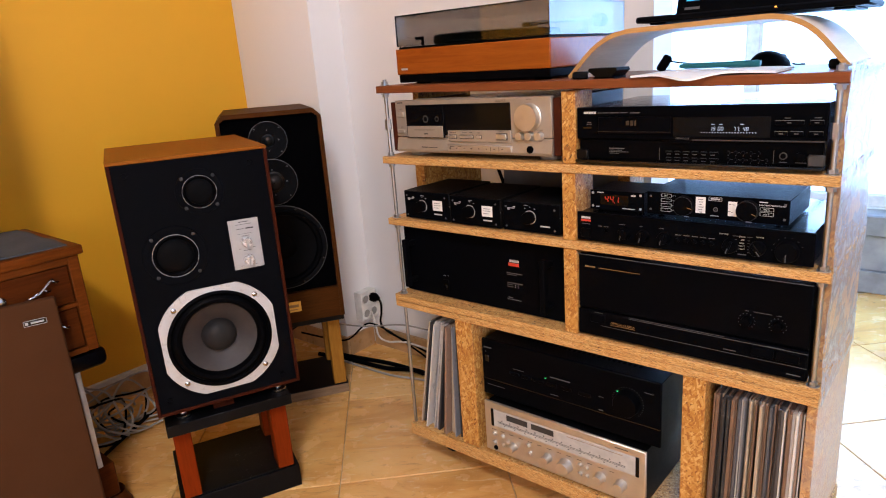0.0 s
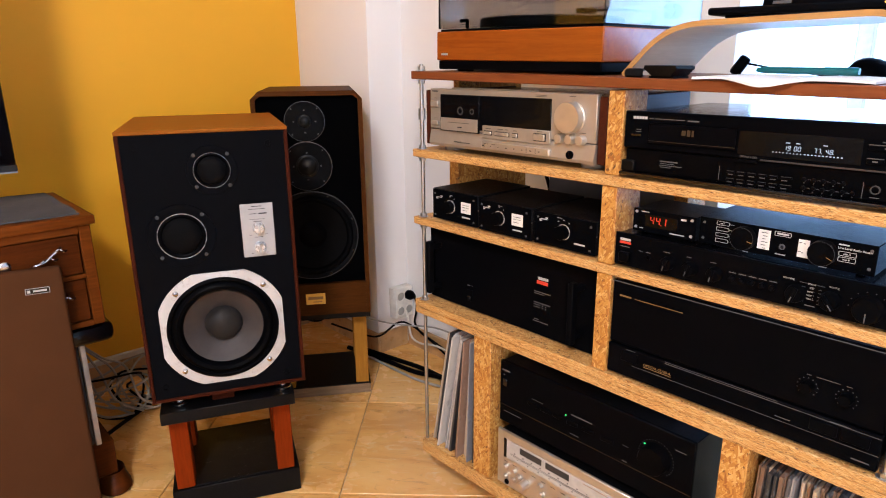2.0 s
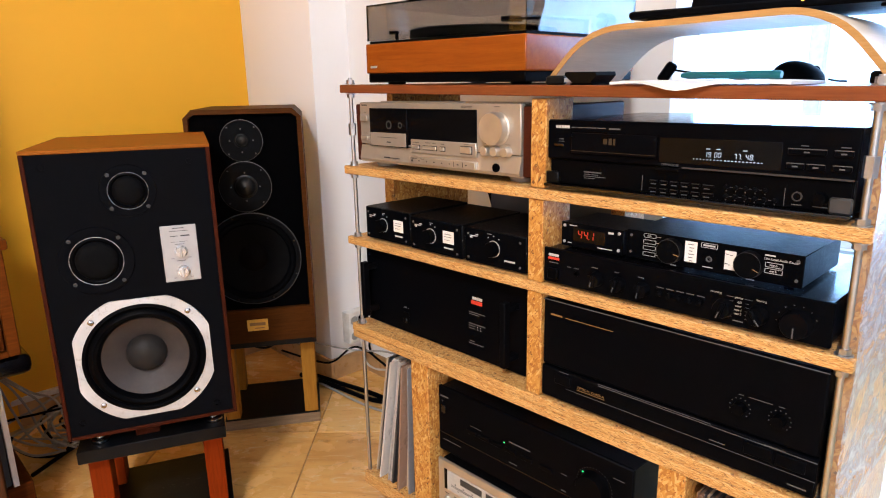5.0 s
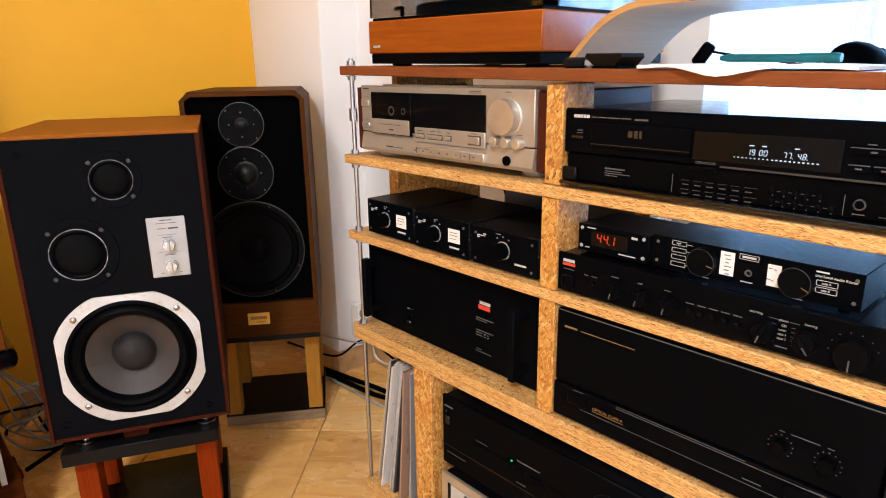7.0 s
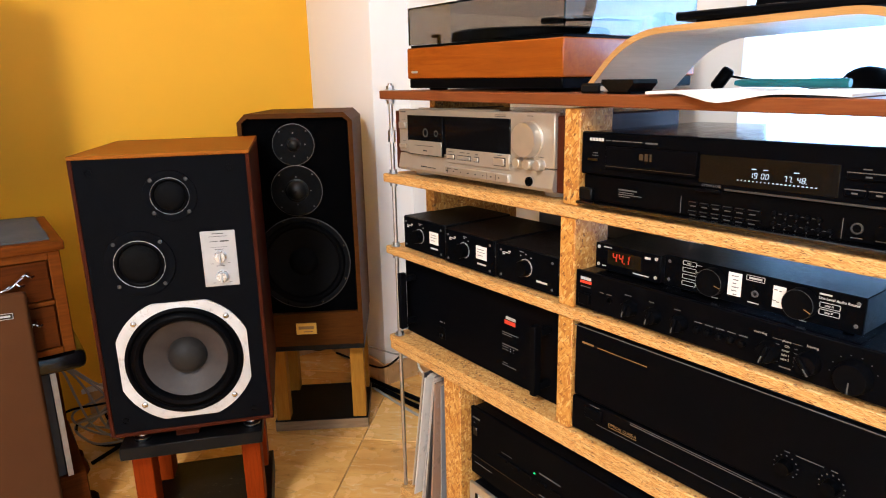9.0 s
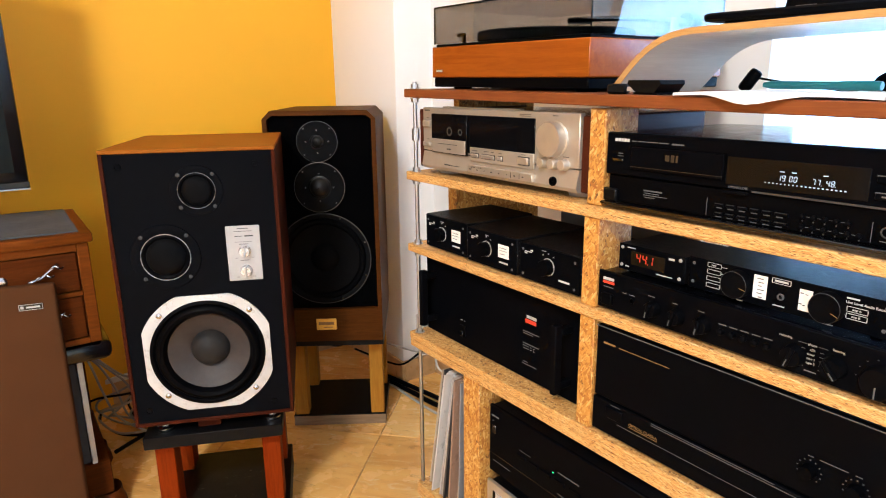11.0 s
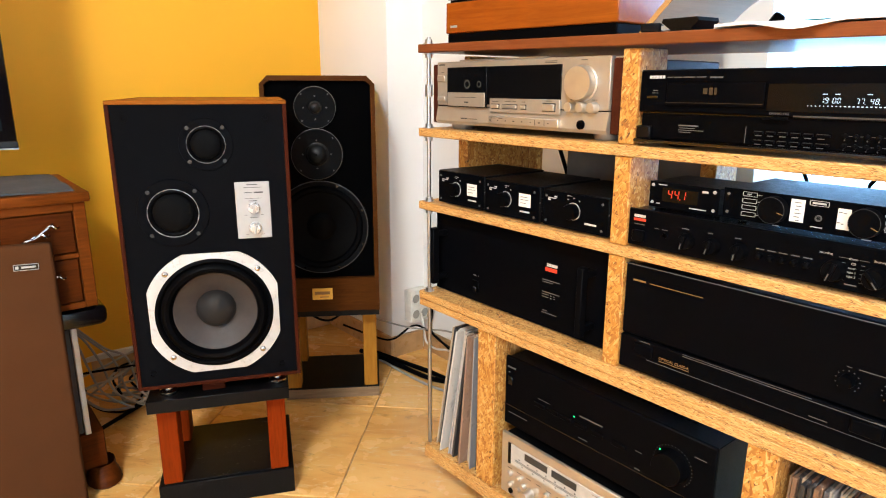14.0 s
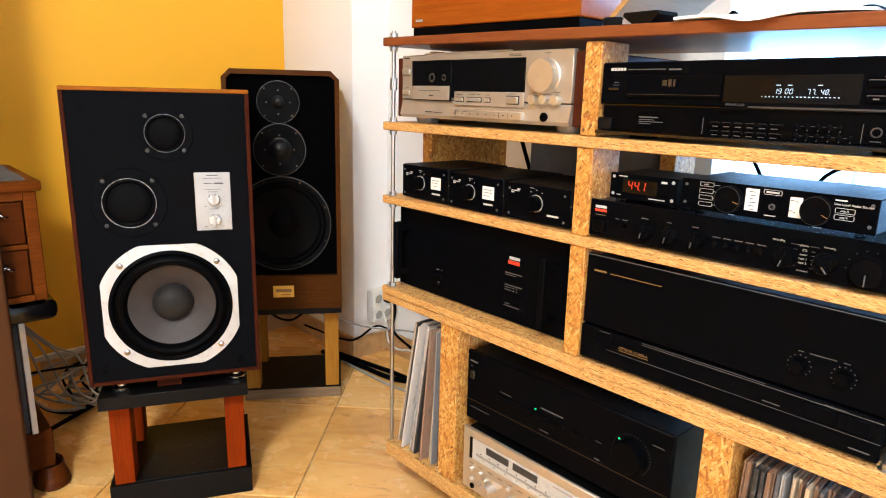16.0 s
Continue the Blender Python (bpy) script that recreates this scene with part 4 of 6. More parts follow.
bx("lower_front", cd, BLACK, (0.004, w - 0.004, 0.004, 0.010, 0.012, 0.0480), 0.001)
flap = bx("flap", cd, BLACK_TOP, (0.0, w, -0.010, 0.006, 0.0065, 0.0115), 0.0015, "open hinged lower flap")
for x in (0.0, w - 0.024):
    bx("flap_cheek", flap, BLACK_BOX if x == 0 else DARK_PRINT, (x, x + 0.024, -0.004, 0.004, 0.0115, 0.030), 0.002)
bx("trim_line", cd, DARK_PRINT, (0.220, w - 0.002, -0.0012, 0.0, 0.0495, 0.0515))
tray = bx("disc_tray", cd, BLACK_BRUSH, (0.0455, 0.1830, -0.0030, 0, 0.0600, 0.0905), 0.0008)
part("tray_gap", box(bm_new(), 0.0435, 0.1848, -0.0012, 0.0, 0.0580, 0.0922), S2_BAFFLE, tray)
marks("tray_mark", tray, BROWN_PRINT, -0.0032, [(0.104, 0.0795, 0.006, 0.010), (0.112, 0.0795, 0.005, 0.012), (0.1185, 0.0795, 0.003, 0.012)], "faint brown disc logo")
bx("tray_line", tray, BROWN_PRINT, (0.0455, 0.1830, -0.0034, -0.0029, 0.0636, 0.0641))
bx("display_window", cd, SMOKED, (0.1862, 0.3425, -0.0015, 0, 0.0555, 0.0895), 0.0008)
bx("open_button", cd, BLACK_MATT, (0.184, 0.216, -0.004, 0, 0.0450, 0.0492), 0.001)
dg = digits(bm_new(), "19", 0.2510, -0.0016, 0.0700, 0.0058)
digits(dg, "00", 0.2640, -0.0016, 0.0700, 0.0058)
digits(dg, "77.", 0.2885, -0.0016, 0.0695, 0.0058)
digits(dg, "48.", 0.3030, -0.0016, 0.0695, 0.0058)
for x in (0.2535, 0.2668, 0.3000):
    box(dg, x - 0.0026, x + 0.0026, -0.0021, -0.0015, 0.0766, 0.0776)
for k in range(20):
    box(dg, 0.2350 + 0.00447 * k, 0.2362 + 0.00447 * k + 0.0008 * (k > 8), -0.0021, -0.0015, 0.0628, 0.0640)
part("lit_figures", dg, WHITE_LED, cd, "pale blue lit figures 19 00 77 48")
for x0, x1, z in ((0.349, 0.390, 0.0795), (0.398, 0.417, 0.0795), (0.349, 0.368, 0.0625), (0.371, 0.390, 0.0625), (0.398, 0.417, 0.0625)):
    bt = bx("button", cd, BLACK_BRUSH, (x0, x1, -0.004, 0, z - 0.0035, z + 0.004), 0.001)
    part("edge_line", box(bm_new(), x0, x1, -0.0044, -0.0036, z + 0.0032, z + 0.0040), GREY_PRINT, bt)
    part("symbol", box(bm_new(), (x0 + x1) / 2 - 0.003, (x0 + x1) / 2 + 0.003, -0.0044, -0.0039, z - 0.0008, z + 0.0008), GREY_PRINT, bt)
marks("markings", cd, WHITE_PRINT, -0.0002, [(0.0175 + 0.0051 * i, 0.0985, 0.0040, 0.0054) for i in range(5)], "white maker's name in short bars")
marks("fine_print", cd, GREY_PRINT, -0.0002, [(0.0475, 0.0980, 0.008, 0.0016), (0.0600, 0.0980, 0.012, 0.0016), (0.0770, 0.0980, 0.018, 0.0016), (0.0950, 0.0980, 0.014, 0.0016), (0.1165, 0.0975, 0.018, 0.0026), (0.026, 0.080, 0.008, 0.0015), (0.026, 0.0765, 0.010, 0.0012), (0.203, 0.0815, 0.018, 0.0012), (0.366, 0.0865, 0.008, 0.0014), (0.408, 0.0865, 0.010, 0.0014)])
lettering("lettering", "OPEN/CLOSE", 0.0042, GREY_PRINT, cd, 0.1905, -0.0004, 0.0528)
bx("power_button", cd, BLACK_TOP, (0.014, 0.032, -0.003, 0, 0.069, 0.073), 0.0006)
marks("lower_print", cd, GREY_PRINT, 0.0039, [(0.080, 0.0325, 0.030, 0.0024), (0.078, 0.0290, 0.024, 0.0012), (0.084, 0.0262, 0.038, 0.0012), (0.075, 0.0234, 0.018, 0.0012), (0.1615, 0.0245, 0.0006, 0.028), (0.3485, 0.0245, 0.0006, 0.028)])
for r_ in range(2):
    for k in range(6):
        x = 0.1735 + 0.0150 * k
        key = bx("key", cd, BLACK_MATT, (x, x + 0.0115 + 0.004 * (k == 5), 0.0005, 0.004, 0.0270 - 0.0110 * r_, 0.0305 - 0.0110 * r_), 0.0006)
        part("edge_line", box(bm_new(), x + 0.001, x + 0.0105 + 0.004 * (k == 5), 0.0002, 0.0008, 0.0300 - 0.0110 * r_, 0.0305 - 0.0110 * r_), DARK_PRINT, key)
marks("key_print", cd, GREY_PRINT, 0.0039, [(0.1765 + 0.0150 * k + 0.004 * h, 0.0248 - 0.0110 * r_, 0.0036, 0.0016) for k in range(6) for r_ in range(2) for h in range(2)])
for r_ in range(2):
    for k in range(5 + r_):
        turned("number_key", cd, BLACK_MATT, (0.2790 + 0.0118 * k, 0.004, 0.0300 - 0.0115 * r_), [(0.0030, 0), (0.0028, 0.004), (0.0012, 0.0048), (0.0001, 0.0050)], 14)
marks("number_print", cd, GREY_PRINT, 0.0039, [(0.2849 + 0.0118 * k, 0.0300 - 0.0115 * r_, 0.0040, 0.0007) for r_ in range(2) for k in range(4 + r_)] + [(0.2790 + 0.0118 * k, 0.0252 - 0.0115 * r_, 0.0012, 0.0020) for r_ in range(2) for k in range(5 + r_)])
turned("headphone_jack", cd, DARK_PRINT, (0.3625, 0.004, 0.0265), [(0.0058, 0), (0.0058, 0.002), (0.0044, 0.0022), (0.0042, 0.0008)], 24)
turned("jack_hole", cd, BLACK, (0.3625, 0.004, 0.0265), [(0.0043, 0.0012), (0.0001, 0.0012)], 24)
turned("volume_knob", cd, BLACK, (0.388, 0.004, 0.0265), [(0.0075, 0), (0.007, 0.009), (0.0001, 0.0095)], 24)
marks("knob_print", cd, GREY_PRINT, 0.0039, [(0.388, 0.0165, 0.016, 0.0012), (0.3625, 0.0165, 0.011, 0.0012)])

# preamplifier
pre, w = unit("preamplifier", -0.6005, -0.1795, 1.150, 0.715, "black stereo preamplifier with a row of round knobs", "preamplifier")
feet(pre, w, 0.25, 0.007)
bx("case", pre, BLACK_TOP, (0.003, w - 0.003, 0.006, 0.265, 0.007, 0.060), 0.001)
bx("front_panel", pre, BLACK_BRUSH, (0, w, 0, 0.006, 0.005, 0.0615), 0.0012)
marks("badge", pre, RED_PRINT, -0.0002, [(0.0195, 0.0455, 0.021, 0.0050)], "red and white maker's badge")
marks("badge_top", pre, WHITE_PRINT, -0.0003, [(0.0115 + 0.0040 * i, 0.0510, 0.0034, 0.0054) for i in range(5)])
bx("power_button", pre, BLACK, (0.011, 0.031, -0.007, 0, 0.0125, 0.0300), 0.0015)
for x, r, turn_ in ((0.100, 0.0110, 12), (0.1380, 0.0110, 14), (0.1770, 0.0110, 10), (0.2935, 0.0125, 18), (0.3370, 0.0125, -38), (0.3820, 0.0180, 0)):
    k = turned("knob", pre, BLACK_MATT, (x, 0, 0.0270), [(r * 1.06, 0), (r, 0.003), (r * 0.95, 0.010), (r * 0.87, 0.0120), (0.0001, 0.0120)], 36)
    place_ = pose(x, 0, 0.0270, 0, turn_, 0)
    if r < 0.014:
        gb_ = box(bm_new(), -0.0028, 0.0028, -0.0165, -0.0115, -r * 0.92, r * 0.92, 0.0012)
        bmesh.ops.transform(gb_, matrix=place_, verts=gb_.verts)
        part("grip", gb_, BLACK_MATT, k)
    pb_ = box(bm_new(), -0.0007, 0.0007, -0.0172 if r < 0.014 else -0.0126, -0.0118, -r * 0.88, -r * 0.15)
    bmesh.ops.transform(pb_, matrix=place_, verts=pb_.verts)
    part("pointer", pb_, GREY_PRINT, k)
for i in range(5):
    turned("push_button", pre, BLACK_MATT, (0.2030 + 0.0147 * i, 0, 0.0265), [(0.0042, 0), (0.0040, 0.006), (0.0030, 0.0068), (0.0001, 0.0070)], 18)
turned("jack", pre, BLACK, (0.063, 0, 0.0280), [(0.0045, 0), (0.0045, 0.002), (0.003, 0.002), (0.003, 0.0), (0.0001, 0)], 18)
marks("markings", pre, GREY_PRINT, -0.0001, [(0.0195, 0.0385, 0.018, 0.0014), (0.0495, 0.0365, 0.007, 0.0014), (0.0630, 0.0365, 0.009, 0.0014), (0.0955, 0.0440, 0.011, 0.0016), (0.1335, 0.0440, 0.007, 0.0016), (0.1725, 0.0440, 0.009, 0.0016)]
      + [(0.2030 + 0.0147 * i, 0.0355, 0.0105, 0.0016) for i in range(5)]
      + [(0.3020, 0.0385 - 0.0052 * i, 0.0040, 0.0006) for i in range(5)] + [(0.3225, 0.0385 - 0.0052 * i, 0.0040, 0.0006) for i in range(5)] + [(0.3010, 0.0445, 0.010, 0.0006), (0.3235, 0.0445, 0.010, 0.0006), (0.3125, 0.0130, 0.013, 0.0018)]
      + [(0.3820 + 0.0235 * math.sin(radians(a)), 0.0270 + 0.0235 * math.cos(radians(a)), 0.0012, 0.0012) for a in range(-90, 91, 26)])
for word, x, z in (("recording", 0.2740, 0.0465), ("listening", 0.3330, 0.0465), ("phono", 0.3068, 0.0445), ("CD", 0.3098, 0.0385), ("tuner", 0.3072, 0.0333), ("tape 1", 0.3068, 0.0281), ("tape 2", 0.3068, 0.0229)):
    lettering("lettering", word, 0.0038, GREY_CABLE, pre, x, -0.0003, z)

# small converter with red figures
dac, w = unit("digital_converter", -0.582, -0.472, 1.172, 0.7765, "tiny black converter box showing red 44.1 figures", "converter")
for x in (0.012, w - 0.012):
    turned("foot", dac, RUBBER, (x, 0.02, 0), [(0.005, 0), (0.005, 0.003)], 12, "z")
    turned("foot", dac, RUBBER, (x, 0.08, 0), [(0.005, 0), (0.005, 0.003)], 12, "z")
bx("case", dac, BLACK_BOX, (0, w, 0.001, 0.10, 0.003, 0.041), 0.001)
bx("front_panel", dac, BLACK_BRUSH, (0.0, w, -0.001, 0.001, 0.003, 0.0415), 0.0005)
bx("display_window", dac, SMOKED, (0.022, 0.080, -0.0018, -0.001, 0.013, 0.034), 0.0003)
part("lit_figures", digits(bm_new(), "44.1", 0.0355, -0.0019, 0.0250, 0.0125), RED_LED, dac, "red lit figures 44.1")
marks("markings", dac, WHITE_PRINT, -0.0011, [(0.022, 0.0375, 0.014, 0.0018), (0.090, 0.0345, 0.009, 0.0040), (0.080, 0.0085, 0.026, 0.0018), (0.016, 0.0090, 0.007, 0.0018)])
for sx in (0.006, w - 0.006):
    for sz in (0.010, 0.036):
        turned("screw", dac, PLATE, (sx, -0.001, sz), [(0.0026, 0), (0.0024, 0.0012), (0.0001, 0.0014)], 12)

# line selector
rt, w = unit("audio_router", -0.4665, -0.2245, 1.174, 0.7765, "low black line level router with two dials and paper notes", "audio router")
for x in (0.02, w - 0.02):
    for yy in (0.02, 0.12):
        turned("foot", rt, RUBBER, (x, yy, 0), [(0.006, 0), (0.006, 0.003)], 12, "z")
bx("case", rt, BLACK_BOX, (0, w, 0.002, 0.15, 0.003, 0.0445), 0.001)
bx("front_panel", rt, BLACK_BRUSH, (0, w, 0, 0.002, 0.003, 0.045), 0.0005)
for x, lean in ((0.0705, 14), (0.1785, 24)):
    k = turned("dial", rt, BLACK_MATT, (x, 0, 0.0240), [(0.0178, 0), (0.0175, 0.010), (0.0168, 0.0125), (0.0001, 0.0125)], 40)
    ring_ = lathe(bm_new(), x, -0.0122, 0.0240, [(0.0172, 0), (0.0174, 0.0002), (0.0170, 0.0005), (0.0170, 0.0)], 40)
    part("gilt_rim", ring_, DARK_PRINT, k)
    pb_ = box(bm_new(), 0.0085, 0.0165, -0.0130, -0.0124, -0.0004, 0.0004)
    bmesh.ops.transform(pb_, matrix=pose(x, 0, 0.0240, 0, lean, 0), verts=pb_.verts)
    part("pointer", pb_, GOLD_PRINT, k)
for x0, x1, z0, z1 in ((0.0900, 0.1070, 0.0120, 0.0410), (0.1455, 0.1600, 0.0110, 0.0365)):
    bx("paper_note", rt, STICKER, (x0, x1, -0.0007, 0, z0, z1), 0, "small white note with pencil marks")
marks("pencil_marks", rt, GREY_PRINT, -0.0009, [(0.0985 + 0.0012 * (i % 2), 0.0370 - 0.0046 * i, 0.0085 - 0.002 * (i % 3), 0.0012) for i in range(6)] + [(0.1485, 0.0320, 0.0040, 0.0012), (0.1540, 0.0312, 0.0030, 0.0012), (0.1478, 0.0190, 0.0040, 0.0012), (0.1520, 0.0178, 0.0026, 0.0012)])
for sx in (0.007, w - 0.007):
    for sz in (0.012, 0.037):
        turned("screw", rt, GREY_PRINT, (sx, 0, sz), [(0.0022, 0), (0.0020, 0.0010), (0.0001, 0.0012)], 12)
turned("jack", rt, GREY_PRINT, (0.1245, 0, 0.0205), [(0.0042, 0), (0.004, 0.002), (0.0026, 0.002), (0.0026, 0.0), (0.0001, 0)], 20)


def outline_bars(x, z, w_, h_, t_=0.0006):
    return [(x, z + h_ / 2, w_, t_), (x, z - h_ / 2, w_, t_), (x - w_ / 2, z, t_, h_), (x + w_ / 2, z, t_, h_)]


bars = []
for i in range(4):
    bars += outline_bars(0.0365, 0.0395 - 0.0090 * i, 0.019, 0.0054) + [(0.050, 0.0395 - 0.0090 * i, 0.008, 0.0005)]
bars += outline_bars(0.1235, 0.0390, 0.022, 0.006) + outline_bars(0.2075, 0.0270, 0.021, 0.0058) + outline_bars(0.2075, 0.0190, 0.021, 0.0058)
bars += [(0.1235, 0.0390, 0.016, 0.0030), (0.1230, 0.0090, 0.014, 0.0016), (0.1935, 0.0270, 0.005, 0.0005), (0.1935, 0.0190, 0.005, 0.0005), (0.2020, 0.0392, 0.013, 0.0022), (0.074, 0.0030, 0.008, 0.0014), (0.180, 0.0030, 0.010, 0.0014)]
marks("markings", rt, WHITE_PRINT, -0.0001, bars, "thin white outlines and print")
lettering("lettering", "Line Level Audio Router", 0.0042, WHITE_PRINT, rt, 0.1950, -0.0003, 0.0345)
for word, x, z in (("mp3", 0.0325, 0.0395), ("amp A", 0.2025, 0.0270), ("amp B", 0.2025, 0.0190)):
    lettering("lettering", word, 0.0034, WHITE_PRINT, rt, x, -0.0003, z)

# large power amplifier
amp2, w = unit("power_amplifier", -0.5995, -0.1755, 1.151, 0.512, "large black power amplifier with plain front and gold print", "amplifier")
feet(amp2, w, 0.27, 0.006)
bx("case", amp2, BLACK_BOX, (0.004, w - 0.004, 0.010, 0.29, 0.010, 0.172), 0.001)
bx("upper_front", amp2, BLACK_BRUSH, (0, w, 0, 0.010, 0.0625, 0.178), 0.0025)
bx("lower_front", amp2, BLACK_BRUSH, (0, w, -0.002, 0.010, 0.006, 0.0605), 0.0015)
bx("trim_line", amp2, GREY_PRINT, (0.0, w, -0.0016, 0.0, 0.1768, 0.1777), 0, "thin bright line")
bx("trim_line", amp2, GREY_PRINT, (0.110, 0.29, -0.0030, -0.0018, 0.0594, 0.0599), 0)
bx("trim_line", amp2, GREY_PRINT, (0.110, w, -0.0030, -0.0018, 0.0563, 0.0570), 0)
bx("trim_line", amp2, GREY_PRINT, (0.05, w, -0.0030, -0.0018, 0.0302, 0.0306), 0)
for x0, x1 in ((0.028, 0.060), (0.336, 0.372), (0.376, 0.412)):
    bx("push_button", amp2, BLACK_BRUSH, (x0, x1, -0.0055, -0.002, 0.036, 0.0545), 0.0012)
for x in (0.325, 0.375):
    turned("level_knob", amp2, BLACK, (x, 0, 0.097), [(0.009, 0), (0.008, 0.011), (0.0001, 0.0115)], 24)
    marks("scale", amp2, GREY_PRINT, -0.0002, [(x + 0.0135 * math.sin(radians(a)), 0.097 + 0.0135 * math.cos(radians(a)), 0.0015, 0.0015) for a in range(-135, 136, 27)])
marks("markings", amp2, GOLD_PRINT, -0.0002, [(0.026, 0.153, 0.022, 0.0036), (0.075, 0.1525, 0.062, 0.0014), (0.118, 0.1525, 0.026, 0.0014)], "small gold print")
marks("fine_print", amp2, GREY_PRINT, -0.0022, [(0.045, 0.0575, 0.018, 0.0012), (0.300, 0.036, 0.022, 0.0014), (0.374, 0.0575, 0.026, 0.0012), (0.404, 0.0145, 0.022, 0.0022)])
marks("upper_print", amp2, GREY_PRINT, -0.0002, [(0.350, 0.1155, 0.030, 0.0012), (0.325, 0.1155, 0.006, 0.0012), (0.376, 0.1155, 0.007, 0.0012)])
lettering("lettering", "OPTICAL CLASS-A", 0.0062, GOLD_PRINT, amp2, 0.071, -0.0022, 0.040)
bx("gold_line", amp2, GOLD_PRINT, (0.071, 0.122, -0.0026, -0.0018, 0.0355, 0.0362))

# receiver above the tuner
tun, w = unit("stereo_tuner", -0.866, -0.452, 1.152, 0.1345, "silver vintage receiver with long tuning dial", "receiver")
feet(tun, w, 0.25, 0.010)
bx("case", tun, BLACK_BOX, (0.004, w - 0.004, 0.008, 0.26, 0.010, 0.140), 0.001)
bx("front_panel", tun, SILVER_COOL, (0, w, 0, 0.008, 0.008, 0.144), 0.002, "brushed aluminium front")
for x in (0.020, w - 0.022):
    bx("dial_end", tun, SMOKED, (x, x + 0.008, -0.0020, 0, 0.080, 0.127), 0.0008, "black end of the dial window")
bx("dial_glass", tun, DIAL, (0.028, w - 0.022, -0.0012, 0.0, 0.081, 0.126), 0.0005, "grey lit dial window")
meter = bx("tuning_meter", tun, DARK_PRINT, (0.066, 0.196, -0.0018, -0.0012, 0.107, 0.122), 0.0003)
bx("meter_divider", meter, DIAL, (0.126, 0.136, -0.0022, -0.0017, 0.107, 0.122))
marks("dial_scale", tun, DARK_PRINT, -0.0014, [(0.052 + 0.0235 * i, 0.1005, 0.0030, 0.0030) for i in range(14)] + [(0.060 + 0.0290 * i, 0.0885, 0.0030, 0.0026) for i in range(11)] + [(0.205, 0.0960, 0.33, 0.0008), (0.205, 0.0930, 0.33, 0.0006)])
bx("dial_line", tun, GOLD_PRINT, (0.23, w - 0.05, -0.0016, -0.0011, 0.1195, 0.1205))
for x, r, z in ((0.083, 0.010, 0.041), (0.178, 0.011, 0.046), (0.225, 0.0165, 0.043), (0.312, 0.0115, 0.047), (0.360, 0.0125, 0.047)):
    turned("knob", tun, SILVER_COOL, (x, 0, z), [(r * 1.12, 0), (r, 0.003), (r * 0.95, 0.018), (r * 0.85, 0.020), (0.0001, 0.020)], 32)
for x, z in ((0.027, 0.058), (0.052, 0.058), (0.027, 0.034), (0.052, 0.034), (0.066, 0.048), (0.125, 0.060), (0.130, 0.040), (0.262, 0.058), (0.278, 0.058), (0.262, 0.036), (0.278, 0.036)):
    turned("push_button", tun, SILVER_COOL, (x, 0, z), [(0.0058, 0), (0.0052, 0.008), (0.0001, 0.0085)], 18)
turned("phones_jack", tun, BLACK, (0.030, 0, 0.020), [(0.006, 0), (0.006, 0.002), (0.0035, 0.002), (0.0001, 0)], 18)
marks("markings", tun, DARK_PRINT, -0.0001, [(0.026 + 0.026 * i, 0.070, 0.012, 0.0012) for i in range(13)] + [(0.36, 0.134, 0.03, 0.002)])

rec, w = unit("stereo_amplifier", -0.872, -0.427, 1.163, 0.2795, "black stereo amplifier resting on the silver receiver", "amplifier")
feet(rec, w, 0.25, 0.012)
bx("case", rec, BLACK_BOX, (0.002, w - 0.002, 0.008, 0.27, 0.012, 0.155), 0.001, "vented black steel cover")
bx("front_panel", rec, BLACK_BRUSH, (0, w, 0, 0.008, 0.012, 0.158), 0.002)
bx("groove_line", rec, BLACK_TOP, (0, w, -0.001, 0.0, 0.054, 0.0555))
for k in range(24):
    bx("vent_slot", rec, RUBBER, (0.10 + 0.012 * k, 0.106 + 0.012 * k, 0.05, 0.20, 0.1545, 0.1556))
turned("volume_knob", rec, BLACK, (0.375, 0, 0.097), [(0.029, 0), (0.027, 0.003), (0.0265, 0.018), (0.025, 0.020), (0.0001, 0.020)], 48, label="large black volume knob")
marks("volume_scale", rec, DARK_PRINT, -0.0002, [(0.375 + 0.034 * math.sin(radians(a)), 0.097 + 0.034 * math.cos(radians(a)), 0.0016, 0.0016) for a in range(-135, 136, 10)])
marks("volume_light", rec, GREEN_LED, -0.0005, [(0.352, 0.116, 0.0028, 0.0028)], "green light beside the volume knob")
for i, x in enumerate((0.095, 0.128, 0.160, 0.195, 0.232)):
    bx("push_button", rec, BLACK, (x - 0.013, x + 0.013, -0.004, 0, 0.083, 0.091), 0.001)
bx("push_button", rec, BLACK, (0.262, 0.290, -0.004, 0, 0.083, 0.091), 0.001)
bx("power_button", rec, BLACK_TOP, (0.010, 0.022, -0.003, 0, 0.100, 0.118), 0.001)
marks("status_light", rec, GREEN_LED, -0.0005, [(0.178, 0.0985, 0.003, 0.0025)], "small green light")
marks("markings", rec, GREY_PRINT, -0.0002, [(0.018, 0.137, 0.022, 0.0042), (0.012, 0.126, 0.003, 0.003), (0.105, 0.099, 0.030, 0.0012), (0.215, 0.105, 0.050, 0.0030), (0.314, 0.092, 0.012, 0.0012), (0.314, 0.060, 0.010, 0.003), (0.038, 0.040, 0.050, 0.0014), (0.20, 0.0625, 0.02, 0.002), (0.42, 0.130, 0.02, 0.0012)])

# ---- records ----
rng = random.Random(5)


def sleeve_mesh(th, material):
    bm = box(bm_new(), -th / 2, th / 2, 0, 0.312, 0, 0.313, min(0.0008, th * 0.3))
    me = bpy.data.meshes.new("record_sleeve")
    bm.to_mesh(me)
    bm.free()
    me.materials.append(material)
    return me


